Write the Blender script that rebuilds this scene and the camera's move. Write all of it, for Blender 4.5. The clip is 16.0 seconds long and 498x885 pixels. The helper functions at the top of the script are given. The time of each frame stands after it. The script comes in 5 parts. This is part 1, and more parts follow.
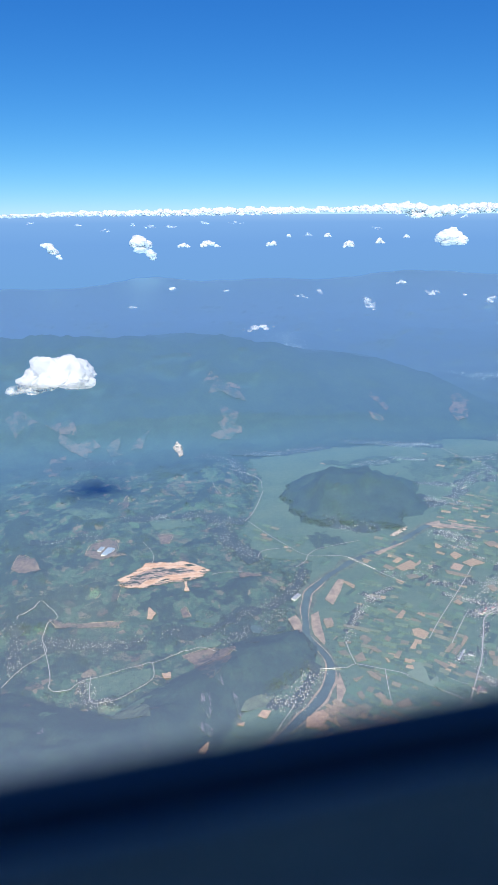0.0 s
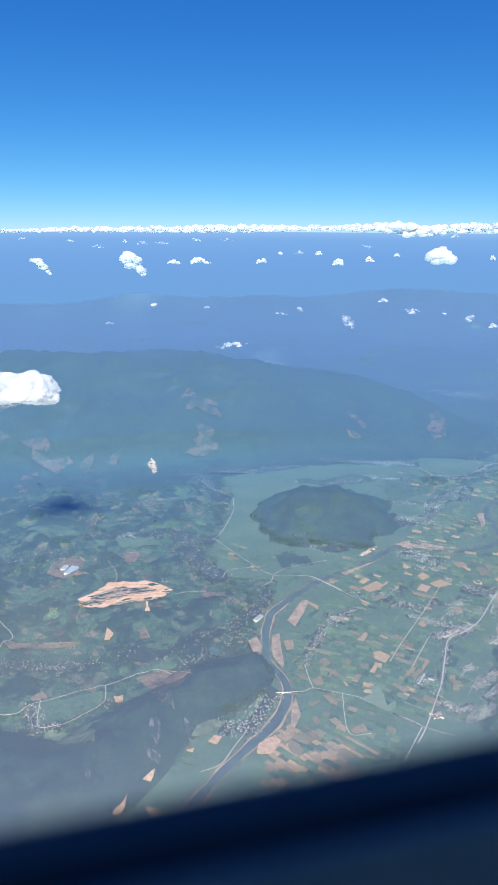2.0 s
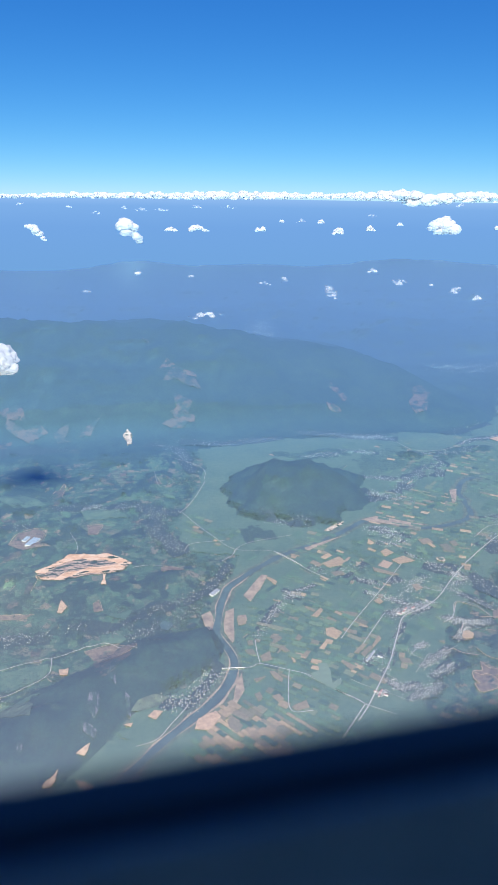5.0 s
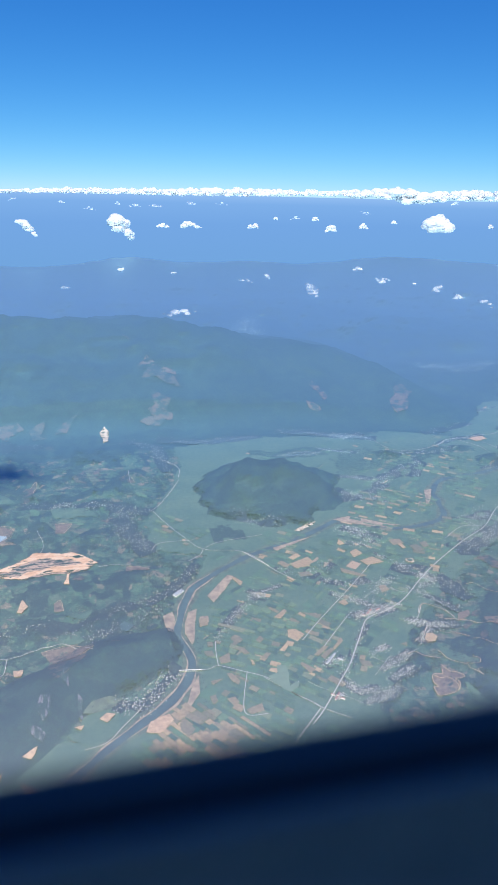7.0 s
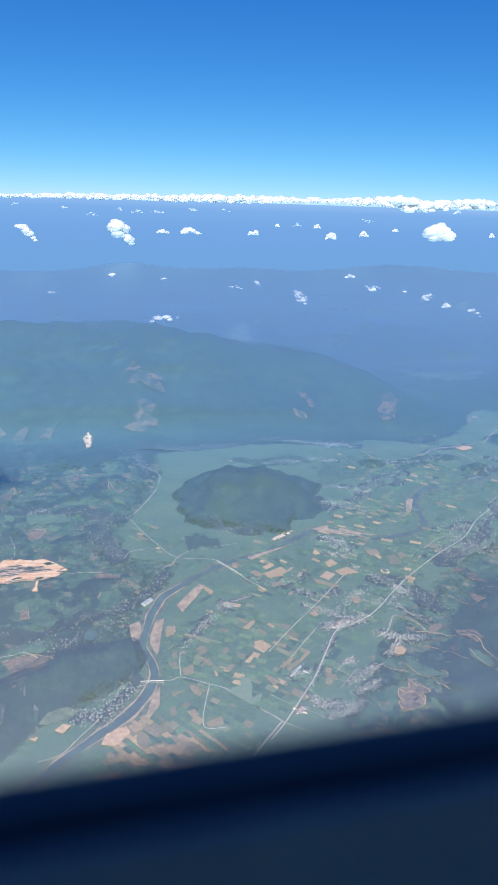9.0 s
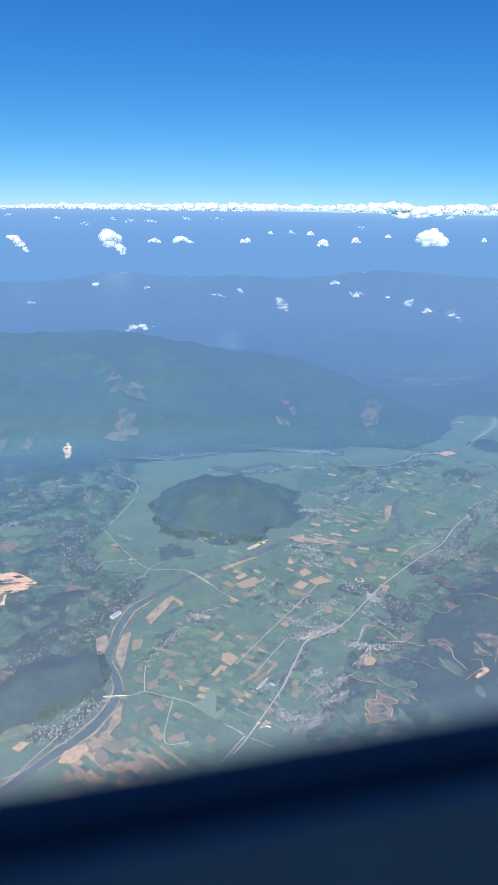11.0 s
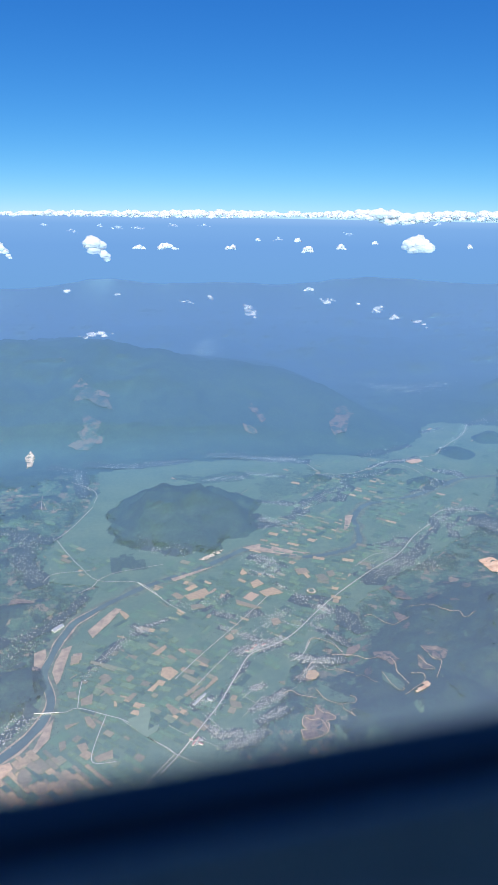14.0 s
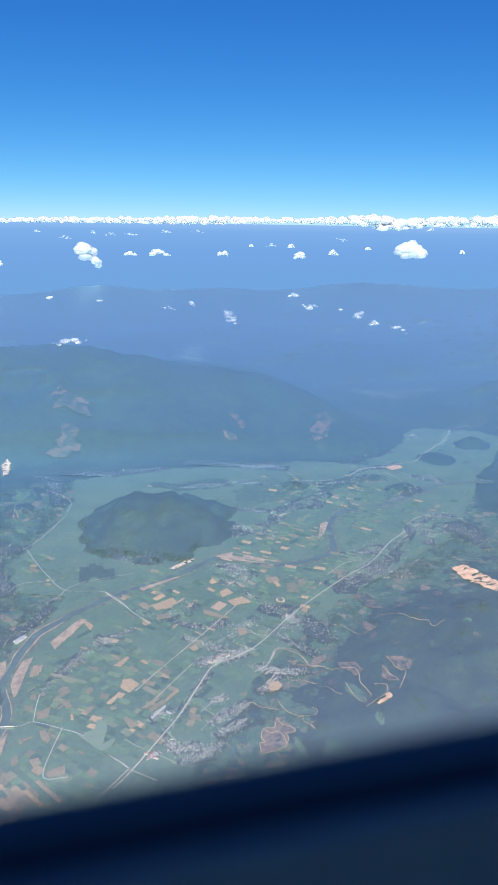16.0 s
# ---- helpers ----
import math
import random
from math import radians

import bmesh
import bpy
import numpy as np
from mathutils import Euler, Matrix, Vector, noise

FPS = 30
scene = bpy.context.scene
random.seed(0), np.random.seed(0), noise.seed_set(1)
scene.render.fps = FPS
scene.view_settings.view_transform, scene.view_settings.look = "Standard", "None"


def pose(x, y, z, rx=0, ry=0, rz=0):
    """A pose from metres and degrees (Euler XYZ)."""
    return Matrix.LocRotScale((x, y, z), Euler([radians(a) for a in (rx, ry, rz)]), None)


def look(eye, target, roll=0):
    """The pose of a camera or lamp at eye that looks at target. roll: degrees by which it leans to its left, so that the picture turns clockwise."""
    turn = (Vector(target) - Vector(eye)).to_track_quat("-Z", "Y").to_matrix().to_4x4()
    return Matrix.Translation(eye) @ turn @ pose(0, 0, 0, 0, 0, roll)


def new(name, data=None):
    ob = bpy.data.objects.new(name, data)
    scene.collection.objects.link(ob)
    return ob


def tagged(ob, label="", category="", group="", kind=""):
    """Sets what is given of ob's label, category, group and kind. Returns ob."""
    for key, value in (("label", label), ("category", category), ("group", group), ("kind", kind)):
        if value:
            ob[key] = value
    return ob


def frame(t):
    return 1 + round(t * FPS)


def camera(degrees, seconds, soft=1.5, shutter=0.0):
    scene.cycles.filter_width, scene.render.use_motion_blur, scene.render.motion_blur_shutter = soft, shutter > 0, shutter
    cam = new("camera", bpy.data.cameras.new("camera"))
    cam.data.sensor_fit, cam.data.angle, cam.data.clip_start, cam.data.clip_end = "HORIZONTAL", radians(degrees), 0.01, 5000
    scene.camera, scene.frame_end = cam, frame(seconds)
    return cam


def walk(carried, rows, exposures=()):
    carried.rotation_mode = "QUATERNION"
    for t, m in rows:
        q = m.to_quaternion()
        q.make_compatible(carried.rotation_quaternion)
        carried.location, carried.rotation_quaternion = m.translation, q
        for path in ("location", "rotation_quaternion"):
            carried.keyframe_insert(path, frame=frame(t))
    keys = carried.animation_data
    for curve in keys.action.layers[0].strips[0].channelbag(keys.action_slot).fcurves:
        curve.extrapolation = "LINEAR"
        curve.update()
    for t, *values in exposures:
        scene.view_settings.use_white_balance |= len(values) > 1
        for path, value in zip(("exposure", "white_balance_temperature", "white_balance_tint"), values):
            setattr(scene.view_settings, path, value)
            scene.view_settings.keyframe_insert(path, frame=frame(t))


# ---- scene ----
# A slow, level flight along +X past a valley, at about one sixteenth of true size.
SPEED, EYE = 12.45, 285.3
cam = camera(39.87, 16.0)
cam.data.dof.use_dof = True
cam.data.dof.focus_distance = 600.0
cam.data.dof.aperture_fstop = 4.0
# seconds, pitch, roll, yaw, rise of the eye in millimetres
PATH = [
    (0.0, 71.769, 0.214, -13.870, -0.0),
    (0.5, 71.992, 0.007, -14.116, -0.6),
    (1.0, 72.266, -0.145, -14.204, 0.1),
    (1.5, 72.670, -0.277, -14.211, 9.6),
    (2.0, 73.094, -0.404, -14.202, 12.9),
    (2.5, 73.235, -0.421, -14.196, 12.7),
    (3.0, 72.810, -0.390, -14.093, 14.5),
    (3.5, 72.043, -0.416, -13.903, 15.0),
    (4.0, 71.376, -0.536, -13.731, 12.1),
    (6.5, 70.404, -1.263, -13.702, 12.1),
    (7.0, 70.400, -1.293, -13.741, 11.2),
    (7.5, 70.530, -1.358, -13.682, 9.2),
    (8.0, 70.751, -1.487, -13.507, 8.2),
    (8.5, 70.886, -1.694, -13.318, 9.5),
    (9.0, 70.906, -1.782, -13.253, 9.4),
    (11.5, 71.708, -0.841, -13.655, 9.3),
    (12.0, 71.857, -0.700, -13.857, 6.3),
    (12.5, 71.954, -0.749, -13.986, 5.9),
    (13.0, 72.011, -0.794, -14.067, 5.6),
    (13.5, 72.022, -0.869, -14.071, 6.5),
    (14.0, 72.049, -1.025, -13.979, 7.6),
    (14.5, 72.173, -1.077, -13.851, 7.7),
    (15.0, 72.369, -0.964, -13.886, 8.1),
    (15.5, 72.519, -0.851, -14.094, 6.3),
    (16.0, 72.516, -0.882, -14.192, 8.6),
]
walk(cam, [(t, pose(SPEED * t, 0, EYE + mm / 1000, a, b, c)) for t, a, b, c, mm in PATH])

# ---- light ----
SUN_AZ = math.atan2(-130, -27)
SUN_EL = radians(50)
world = bpy.data.worlds.new("sky")
scene.world = world
world.use_nodes = True
wn = world.node_tree
sky = wn.nodes.new("ShaderNodeTexSky")
sky.sky_type = "NISHITA"
sky.sun_disc = False
sky.sun_elevation = SUN_EL
sky.sun_rotation = math.pi / 2 - SUN_AZ
sky.altitude = 4000
sky.air_density = 1.0
sky.dust_density = 0.3
sky.ozone_density = 3.0
wn.nodes["Background"].inputs["Strength"].default_value = 0.115
split = wn.nodes.new("ShaderNodeSeparateColor")
join = wn.nodes.new("ShaderNodeCombineColor")
wn.links.new(sky.outputs["Color"], split.inputs[0])
# the deep, saturated blue of thin air: each channel's own contrast and gain
for k, (gamma, gain) in enumerate(((1.5, 5.0), (0.98, 6.5), (0.6, 8.2))):
    chain = split.outputs[k]
    for op, v in (("MULTIPLY", 0.1), ("POWER", gamma), ("MULTIPLY", gain)):
        step = wn.nodes.new("ShaderNodeMath")
        step.operation = op
        step.inputs[1].default_value = v
        wn.links.new(chain, step.inputs[0])
        chain = step.outputs[0]
    wn.links.new(chain, join.inputs[k])
wn.links.new(join.outputs[0], wn.nodes["Background"].inputs["Color"])
sun = new("sun", bpy.data.lights.new("sun", "SUN"))
sun.data.energy = 5.0
sun.data.angle = radians(12)
sun.data.color = (1.0, 0.97, 0.91)
sun.matrix_world = look((0, 0, 0), (-math.cos(SUN_AZ) * math.cos(SUN_EL), -math.sin(SUN_AZ) * math.cos(SUN_EL), -math.sin(SUN_EL)))
scene.view_settings.exposure = 0.15


# ---- materials ----
def nodes_of(name):
    m = bpy.data.materials.new(name)
    m.use_nodes = True
    nt = m.node_tree
    nt.nodes.clear()
    out = nt.nodes.new("ShaderNodeOutputMaterial")
    return m, nt, out


def node(nt, kind, links=(), **values):
    n = nt.nodes.new(kind)
    for key, v in values.items():
        n.inputs[key.replace("_", " ")].default_value = v
    for key, src in links:
        nt.links.new(src, n.inputs[key])
    return n


def ramp(nt, fac, stops):
    n = nt.nodes.new("ShaderNodeValToRGB")
    while len(n.color_ramp.elements) < len(stops):
        n.color_ramp.elements.new(0.5)
    for e, (p, c) in zip(n.color_ramp.elements, stops):
        e.position, e.color = p, (*c, 1)
    nt.links.new(fac, n.inputs[0])
    return n.outputs[0]


def maths(nt, op, a, b=None):
    n = nt.nodes.new("ShaderNodeMath")
    n.operation = op
    for k, v in enumerate((a, b)):
        if v is None:
            continue
        if isinstance(v, (int, float)):
            n.inputs[k].default_value = v
        else:
            nt.links.new(v, n.inputs[k])
    return n.outputs[0]


def mixc(nt, fac, a, b, blend="MIX"):
    n = nt.nodes.new("ShaderNodeMix")
    n.data_type, n.blend_type = "RGBA", blend
    for key, v in ((0, fac), (6, a), (7, b)):
        if isinstance(v, (int, float)):
            n.inputs[key].default_value = v
        elif isinstance(v, tuple):
            n.inputs[key].default_value = (*v, 1)
        else:
            nt.links.new(v, n.inputs[key])
    return n.outputs[2]


def noise_tex(nt, scale, detail=4.0, rough=0.55, vec=None):
    n = node(nt, "ShaderNodeTexNoise", Scale=scale, Detail=detail, Roughness=rough)
    if vec is None:
        vec = nt.nodes.new("ShaderNodeNewGeometry").outputs["Position"]
    nt.links.new(vec, n.inputs["Vector"])
    return n.outputs["Fac"]


# Haze put into the gloss: near and far tints, and share by Y distance.
HAZE_NEAR_TINT = (1.0, 1.0, 0.88, 1)
HAZE_FAR_TINT = (0.6, 0.89, 1.0, 1)
HAZE_SHARE = ((0.0, 0.53), (0.045, 0.48), (0.1, 0.45), (0.16, 0.46), (0.22, 0.55), (0.29, 0.65), (0.34, 0.74), (0.6, 0.84), (0.9, 0.76), (1.0, 0.76))


def land(name, colour, height=None, bump=0.5, dist=1.0, haze_gain=1.0, relief=0.12):
    """A leafy or dusty surface: diffuse, under a tinted gloss that stands in for air haze, stronger at grazing view and
    with distance along Y.
    """
    m, nt, out = nodes_of(name)
    col = colour(nt)
    dif = node(nt, "ShaderNodeBsdfDiffuse")
    if isinstance(col, tuple):
        dif.inputs[0].default_value = (*col, 1)
    else:
        nt.links.new(col, dif.inputs[0])
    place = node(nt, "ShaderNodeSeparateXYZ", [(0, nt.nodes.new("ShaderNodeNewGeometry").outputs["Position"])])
    # distance from the flight line drives the imitated haze
    y_depth = node(nt, "ShaderNodeMapRange", [("Value", place.outputs[1])], From_Min=250.0, From_Max=3000.0).outputs[0]
    lean = ramp(nt, y_depth, [(p, (v,) * 3) for p, v in ((0.0, 0.15), (0.15, 0.2), (0.24, 0.2), (0.32, 0.18), (0.42, 0.08), (1.0, 0.06))])
    level = node(nt, "ShaderNodeCombineXYZ", [("Y", maths(nt, "MULTIPLY", lean, -1.0))], X=0.0, Z=0.96)
    level = node(nt, "ShaderNodeVectorMath", [(0, level.outputs[0])])
    level.operation = "NORMALIZE"
    haze_normal = level.outputs[0]
    slope = node(nt, "ShaderNodeVectorMath", [(0, nt.nodes.new("ShaderNodeNewGeometry").outputs["Normal"])])
    slope.operation = "SUBTRACT"
    slope.inputs[1].default_value = (0, 0, 1)
    tilt = node(nt, "ShaderNodeVectorMath", [(0, slope.outputs[0]), (2, haze_normal)])
    tilt.operation = "MULTIPLY_ADD"
    tilt.inputs[1].default_value = (relief,) * 3
    unit = node(nt, "ShaderNodeVectorMath", [(0, tilt.outputs[0])])
    unit.operation = "NORMALIZE"
    haze_normal = unit.outputs[0]
    # two blue-tinted gloss lobes imitate near and far haze
    haze_near = node(nt, "ShaderNodeBsdfGlossy", [("Normal", haze_normal)], Roughness=0.47, Color=HAZE_NEAR_TINT)
    haze_far = node(nt, "ShaderNodeBsdfGlossy", [("Normal", haze_normal)], Roughness=0.53, Color=HAZE_FAR_TINT)
    far = node(nt, "ShaderNodeMapRange", [("Value", y_depth)], From_Min=0.08, From_Max=0.19).outputs[0]
    glo = node(nt, "ShaderNodeMixShader", [(0, far), (1, haze_near.outputs[0]), (2, haze_far.outputs[0])])
    if height is not None:
        b = node(nt, "ShaderNodeBump", [("Height", height(nt))], Strength=bump, Distance=dist)
        nt.links.new(b.outputs[0], dif.inputs["Normal"])
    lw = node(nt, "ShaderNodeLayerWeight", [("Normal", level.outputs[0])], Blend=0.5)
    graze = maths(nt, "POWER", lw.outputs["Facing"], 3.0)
    haze_mix = ramp(nt, y_depth, [(p, (min(v * haze_gain, 1),) * 3) for p, v in HAZE_SHARE])
    # the imitated haze thins on high ground
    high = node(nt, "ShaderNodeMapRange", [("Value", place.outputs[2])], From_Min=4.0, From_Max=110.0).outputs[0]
    haze_mix = maths(nt, "MULTIPLY", haze_mix, maths(nt, "SUBTRACT", 1.0, maths(nt, "MULTIPLY", high, 0.14)))
    fac = maths(nt, "ADD", haze_mix, maths(nt, "MULTIPLY", maths(nt, "MULTIPLY", graze, 0.5), maths(nt, "SUBTRACT", 1.0, haze_mix)))
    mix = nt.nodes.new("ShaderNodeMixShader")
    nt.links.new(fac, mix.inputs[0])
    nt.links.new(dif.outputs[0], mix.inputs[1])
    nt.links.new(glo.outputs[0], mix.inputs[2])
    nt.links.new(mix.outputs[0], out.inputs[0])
    return m


def forest_colour(nt):
    big = noise_tex(nt, 0.014, 6)
    mid = noise_tex(nt, 0.07, 5)
    fine = mixc(nt, 0.5, noise_tex(nt, 1.1, 3), noise_tex(nt, 0.34, 4, 0.6))
    a = ramp(nt, big, [(0.35, (0.022, 0.07, 0.044)), (0.5, (0.032, 0.09, 0.052)), (0.66, (0.048, 0.115, 0.058))])
    b = ramp(nt, mid, [(0.38, (0.02, 0.064, 0.044)), (0.52, (0.033, 0.088, 0.052)), (0.68, (0.062, 0.125, 0.068))])
    c = mixc(nt, 0.5, a, b)
    return mixc(nt, 0.8, c, ramp(nt, fine, [(0.36, (0.4, 0.42, 0.48)), (0.64, (1.7, 1.7, 1.5))]), "MULTIPLY")


def meadow_colour(nt):
    big = noise_tex(nt, 0.03, 6)
    mid = noise_tex(nt, 0.25, 5)
    a = ramp(nt, big, [(0.36, (0.09, 0.19, 0.1)), (0.5, (0.12, 0.23, 0.115)), (0.64, (0.16, 0.265, 0.13))])
    b = ramp(nt, mid, [(0.32, (0.055, 0.125, 0.07)), (0.5, (0.11, 0.2, 0.1)), (0.7, (0.21, 0.26, 0.15))])
    return mixc(nt, 0.4, a, b)


def speckled(base, spread=0.35, scale=0.4):
    def colour(nt):
        f = noise_tex(nt, scale, 5)
        lo = tuple(v * (1 - spread) for v in base)
        hi = tuple(min(v * (1 + spread), 0.95) for v in base)
        return ramp(nt, f, [(0.3, lo), (0.7, hi)])
    return colour


def by_object(stops, scale=0.5):
    """A colour of its own for each object, with fine mottling."""
    def colour(nt):
        info = nt.nodes.new("ShaderNodeObjectInfo")
        base = ramp(nt, info.outputs["Random"], stops)
        return mixc(nt, 0.5, base, ramp(nt, noise_tex(nt, scale, 4), [(0.3, (0.6, 0.6, 0.6)), (0.7, (1.4, 1.4, 1.4))]), "MULTIPLY")
    return colour


def by_island(stops):
    def colour(nt):
        return ramp(nt, nt.nodes.new("ShaderNodeNewGeometry").outputs["Random Per Island"], stops)
    return colour


def scrub_colour(nt):
    where = nt.nodes.new("ShaderNodeNewGeometry").outputs["Position"]
    drift = node(nt, "ShaderNodeTexNoise", [("Vector", where)], Scale=0.06, Detail=4.0)
    bent = node(nt, "ShaderNodeVectorMath", [(0, drift.outputs["Color"]), (2, where)])
    bent.operation = "MULTIPLY_ADD"
    bent.inputs[1].default_value = (26.0, 26.0, 26.0)
    small = node(nt, "ShaderNodeTexVoronoi", [("Vector", bent.outputs[0])], Scale=0.16)
    tiny = node(nt, "ShaderNodeTexVoronoi", [("Vector", bent.outputs[0])], Scale=0.42)
    pick = node(nt, "ShaderNodeSeparateColor", [(0, small.outputs["Color"])]).outputs[0]
    pick2 = node(nt, "ShaderNodeSeparateColor", [(0, tiny.outputs["Color"])]).outputs[1]
    a = ramp(nt, pick, [(0.0, (0.04, 0.12, 0.06)), (0.3, (0.07, 0.185, 0.09)), (0.55, (0.1, 0.24, 0.11)), (0.8, (0.15, 0.28, 0.14)), (0.92, (0.3, 0.27, 0.16)), (1.0, (0.6, 0.4, 0.24))])
    b = ramp(nt, pick2, [(0.0, (0.04, 0.11, 0.055)), (0.6, (0.075, 0.17, 0.08)), (0.9, (0.15, 0.22, 0.11)), (1.0, (0.4, 0.29, 0.18))])
    fine = ramp(nt, noise_tex(nt, 0.8, 4, 0.6), [(0.3, (0.6, 0.6, 0.6)), (0.7, (1.3, 1.3, 1.25))])
    open_land = mixc(nt, 0.8, mixc(nt, 0.4, a, b), fine, "MULTIPLY")
    # trees keep the knolls, gardens and pasture fill the hollows
    rise = maths(nt, "MULTIPLY", node(nt, "ShaderNodeSeparateXYZ", [(0, where)]).outputs[2], 0.026)
    bare = maths(nt, "SUBTRACT", mixc(nt, 0.4, noise_tex(nt, 0.035, 3), noise_tex(nt, 0.11, 4)), rise)
    return mixc(nt, ramp(nt, bare, [(0.425, (0, 0, 0)), (0.445, (1, 1, 1))]), forest_colour(nt), open_land)


def ground_colour(nt):
    cover = nt.nodes.new("ShaderNodeAttribute")
    cover.attribute_name = "scrub"
    return mixc(nt, cover.outputs["Fac"], forest_colour(nt), scrub_colour(nt))


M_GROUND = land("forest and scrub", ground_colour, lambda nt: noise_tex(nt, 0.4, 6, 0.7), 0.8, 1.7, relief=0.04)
M_ORCHARD = land("orchard trees", by_island([(0.0, (0.016, 0.04, 0.024)), (0.7, (0.026, 0.056, 0.03)), (1.0, (0.042, 0.08, 0.04))]))
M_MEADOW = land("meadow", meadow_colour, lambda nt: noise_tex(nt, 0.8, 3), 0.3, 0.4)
def farmland_colour(nt):
    tilled = ramp(nt, noise_tex(nt, 0.035, 5, 0.65), [(0.46, (0, 0, 0)), (0.58, (1, 1, 1))])
    return mixc(nt, tilled, forest_colour(nt), scrub_colour(nt))


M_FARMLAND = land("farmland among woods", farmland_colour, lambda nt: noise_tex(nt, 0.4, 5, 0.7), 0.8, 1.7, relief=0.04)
M_SAND = land("river sand", speckled((0.5, 0.37, 0.22), 0.4, 0.18))
def quarry_colour(nt):
    where = nt.nodes.new("ShaderNodeNewGeometry").outputs["Position"]
    bench = node(nt, "ShaderNodeVectorMath", [(0, where)])
    bench.operation = "MULTIPLY"
    bench.inputs[1].default_value = (0.6, 1.2, 1.0)
    earth = ramp(nt, noise_tex(nt, 0.22, 6, 0.65, bench.outputs[0]), [(0.3, (0.6, 0.34, 0.18)), (0.48, (0.85, 0.52, 0.3)), (0.62, (0.9, 0.66, 0.46)), (0.75, (0.68, 0.41, 0.23))])
    cut = ramp(nt, noise_tex(nt, 0.15, 5, 0.6, bench.outputs[0]), [(0.4, (0, 0, 0)), (0.44, (1, 1, 1))])
    return mixc(nt, cut, forest_colour(nt), earth)


def worked_colour(nt):
    where = nt.nodes.new("ShaderNodeNewGeometry").outputs["Position"]
    bench = node(nt, "ShaderNodeVectorMath", [(0, where)])
    bench.operation = "MULTIPLY"
    bench.inputs[1].default_value = (0.4, 1.5, 1.0)
    cut = ramp(nt, noise_tex(nt, 0.3, 5, 0.6, bench.outputs[0]), [(0.47, (0, 0, 0)), (0.52, (1, 1, 1))])
    return mixc(nt, cut, forest_colour(nt), speckled((0.62, 0.42, 0.28), 0.4, 0.4)(nt))


M_WORKED = land("half-overgrown diggings", worked_colour, lambda nt: noise_tex(nt, 0.4, 6, 0.7), 0.8, 1.7, haze_gain=0.8)
M_QUARRY = land("bare orange earth", quarry_colour, lambda nt: noise_tex(nt, 0.3, 4), 0.5, 1.0, 0.6)
def clearing_colour(nt):
    bare = by_object([(0.0, (0.16, 0.14, 0.075)), (0.5, (0.235, 0.17, 0.095)), (1.0, (0.13, 0.14, 0.075))])(nt)
    cut = ramp(nt, noise_tex(nt, 0.1, 6, 0.65), [(0.44, (0, 0, 0)), (0.56, (1, 1, 1))])
    return mixc(nt, cut, forest_colour(nt), bare)


M_CLEAR = land("cleared hillside", clearing_colour, lambda nt: noise_tex(nt, 0.4, 6, 0.7), 0.8, 1.7)
M_TERRACE = land("terraced clearing", speckled((0.27, 0.2, 0.115), 0.45, 0.35))
M_GROVE = land("groves and gardens", speckled((0.036, 0.072, 0.04), 0.6, 0.6))
M_LANE = land("tan dirt track", speckled((0.72, 0.5, 0.3), 0.2, 0.3))
M_PLOT = land("bare tan earth", speckled((0.78, 0.5, 0.27), 0.25, 0.4))
M_BANK = land("scrubby river bank", speckled((0.15, 0.2, 0.1), 0.5, 0.2))
def rock_colour(nt):
    stone = ramp(nt, noise_tex(nt, 0.3, 6, 0.7), [(0.3, (0.4, 0.3, 0.2)), (0.5, (0.72, 0.58, 0.43)), (0.68, (0.86, 0.75, 0.6))])
    cut = ramp(nt, noise_tex(nt, 0.2, 5, 0.65), [(0.4, (0, 0, 0)), (0.5, (1, 1, 1))])
    return mixc(nt, cut, forest_colour(nt), stone)


M_PALE = land("pale rock face", rock_colour, lambda nt: noise_tex(nt, 0.4, 4), 0.6, 1.0, 0.55)
def cliff_colour(nt):
    where = nt.nodes.new("ShaderNodeNewGeometry").outputs["Position"]
    stretch = node(nt, "ShaderNodeVectorMath", [(0, where)])
    stretch.operation = "MULTIPLY"
    stretch.inputs[1].default_value = (1.6, 0.5, 0.6)
    stone = ramp(nt, noise_tex(nt, 0.5, 5, 0.7), [(0.35, (0.14, 0.13, 0.13)), (0.6, (0.34, 0.31, 0.3))])
    return mixc(nt, ramp(nt, noise_tex(nt, 0.3, 5, 0.65, stretch.outputs[0]), [(0.5, (0, 0, 0)), (0.6, (1, 1, 1))]), forest_colour(nt), stone)


M_CLIFF = land("weathered limestone", cliff_colour, lambda nt: noise_tex(nt, 0.4, 6, 0.7), 0.8, 1.7)
M_ROAD = land("pale dusty road", speckled((0.64, 0.6, 0.52), 0.2, 0.3))
M_TAN = land("ploughed field", by_object([(0.0, (0.46, 0.33, 0.16)), (0.25, (0.68, 0.46, 0.22)), (0.5, (0.36, 0.28, 0.14)), (0.75, (0.22, 0.22, 0.11)), (1.0, (0.54, 0.37, 0.18))]))
M_CROP = land("green crop field", by_object([(0.0, (0.045, 0.12, 0.065)), (0.12, (0.075, 0.17, 0.085)), (0.4, (0.1, 0.205, 0.1)), (0.6, (0.11, 0.23, 0.105)), (0.75, (0.14, 0.28, 0.12)), (0.9, (0.2, 0.3, 0.13)), (1.0, (0.36, 0.31, 0.16))]))
M_STRIPS = land("field strips", by_island([(0.0, (0.04, 0.11, 0.06)), (0.12, (0.07, 0.16, 0.08)), (0.35, (0.1, 0.205, 0.1)), (0.72, (0.13, 0.27, 0.12)), (0.88, (0.18, 0.28, 0.12)), (0.95, (0.36, 0.28, 0.16)), (1.0, (0.7, 0.47, 0.26))]))
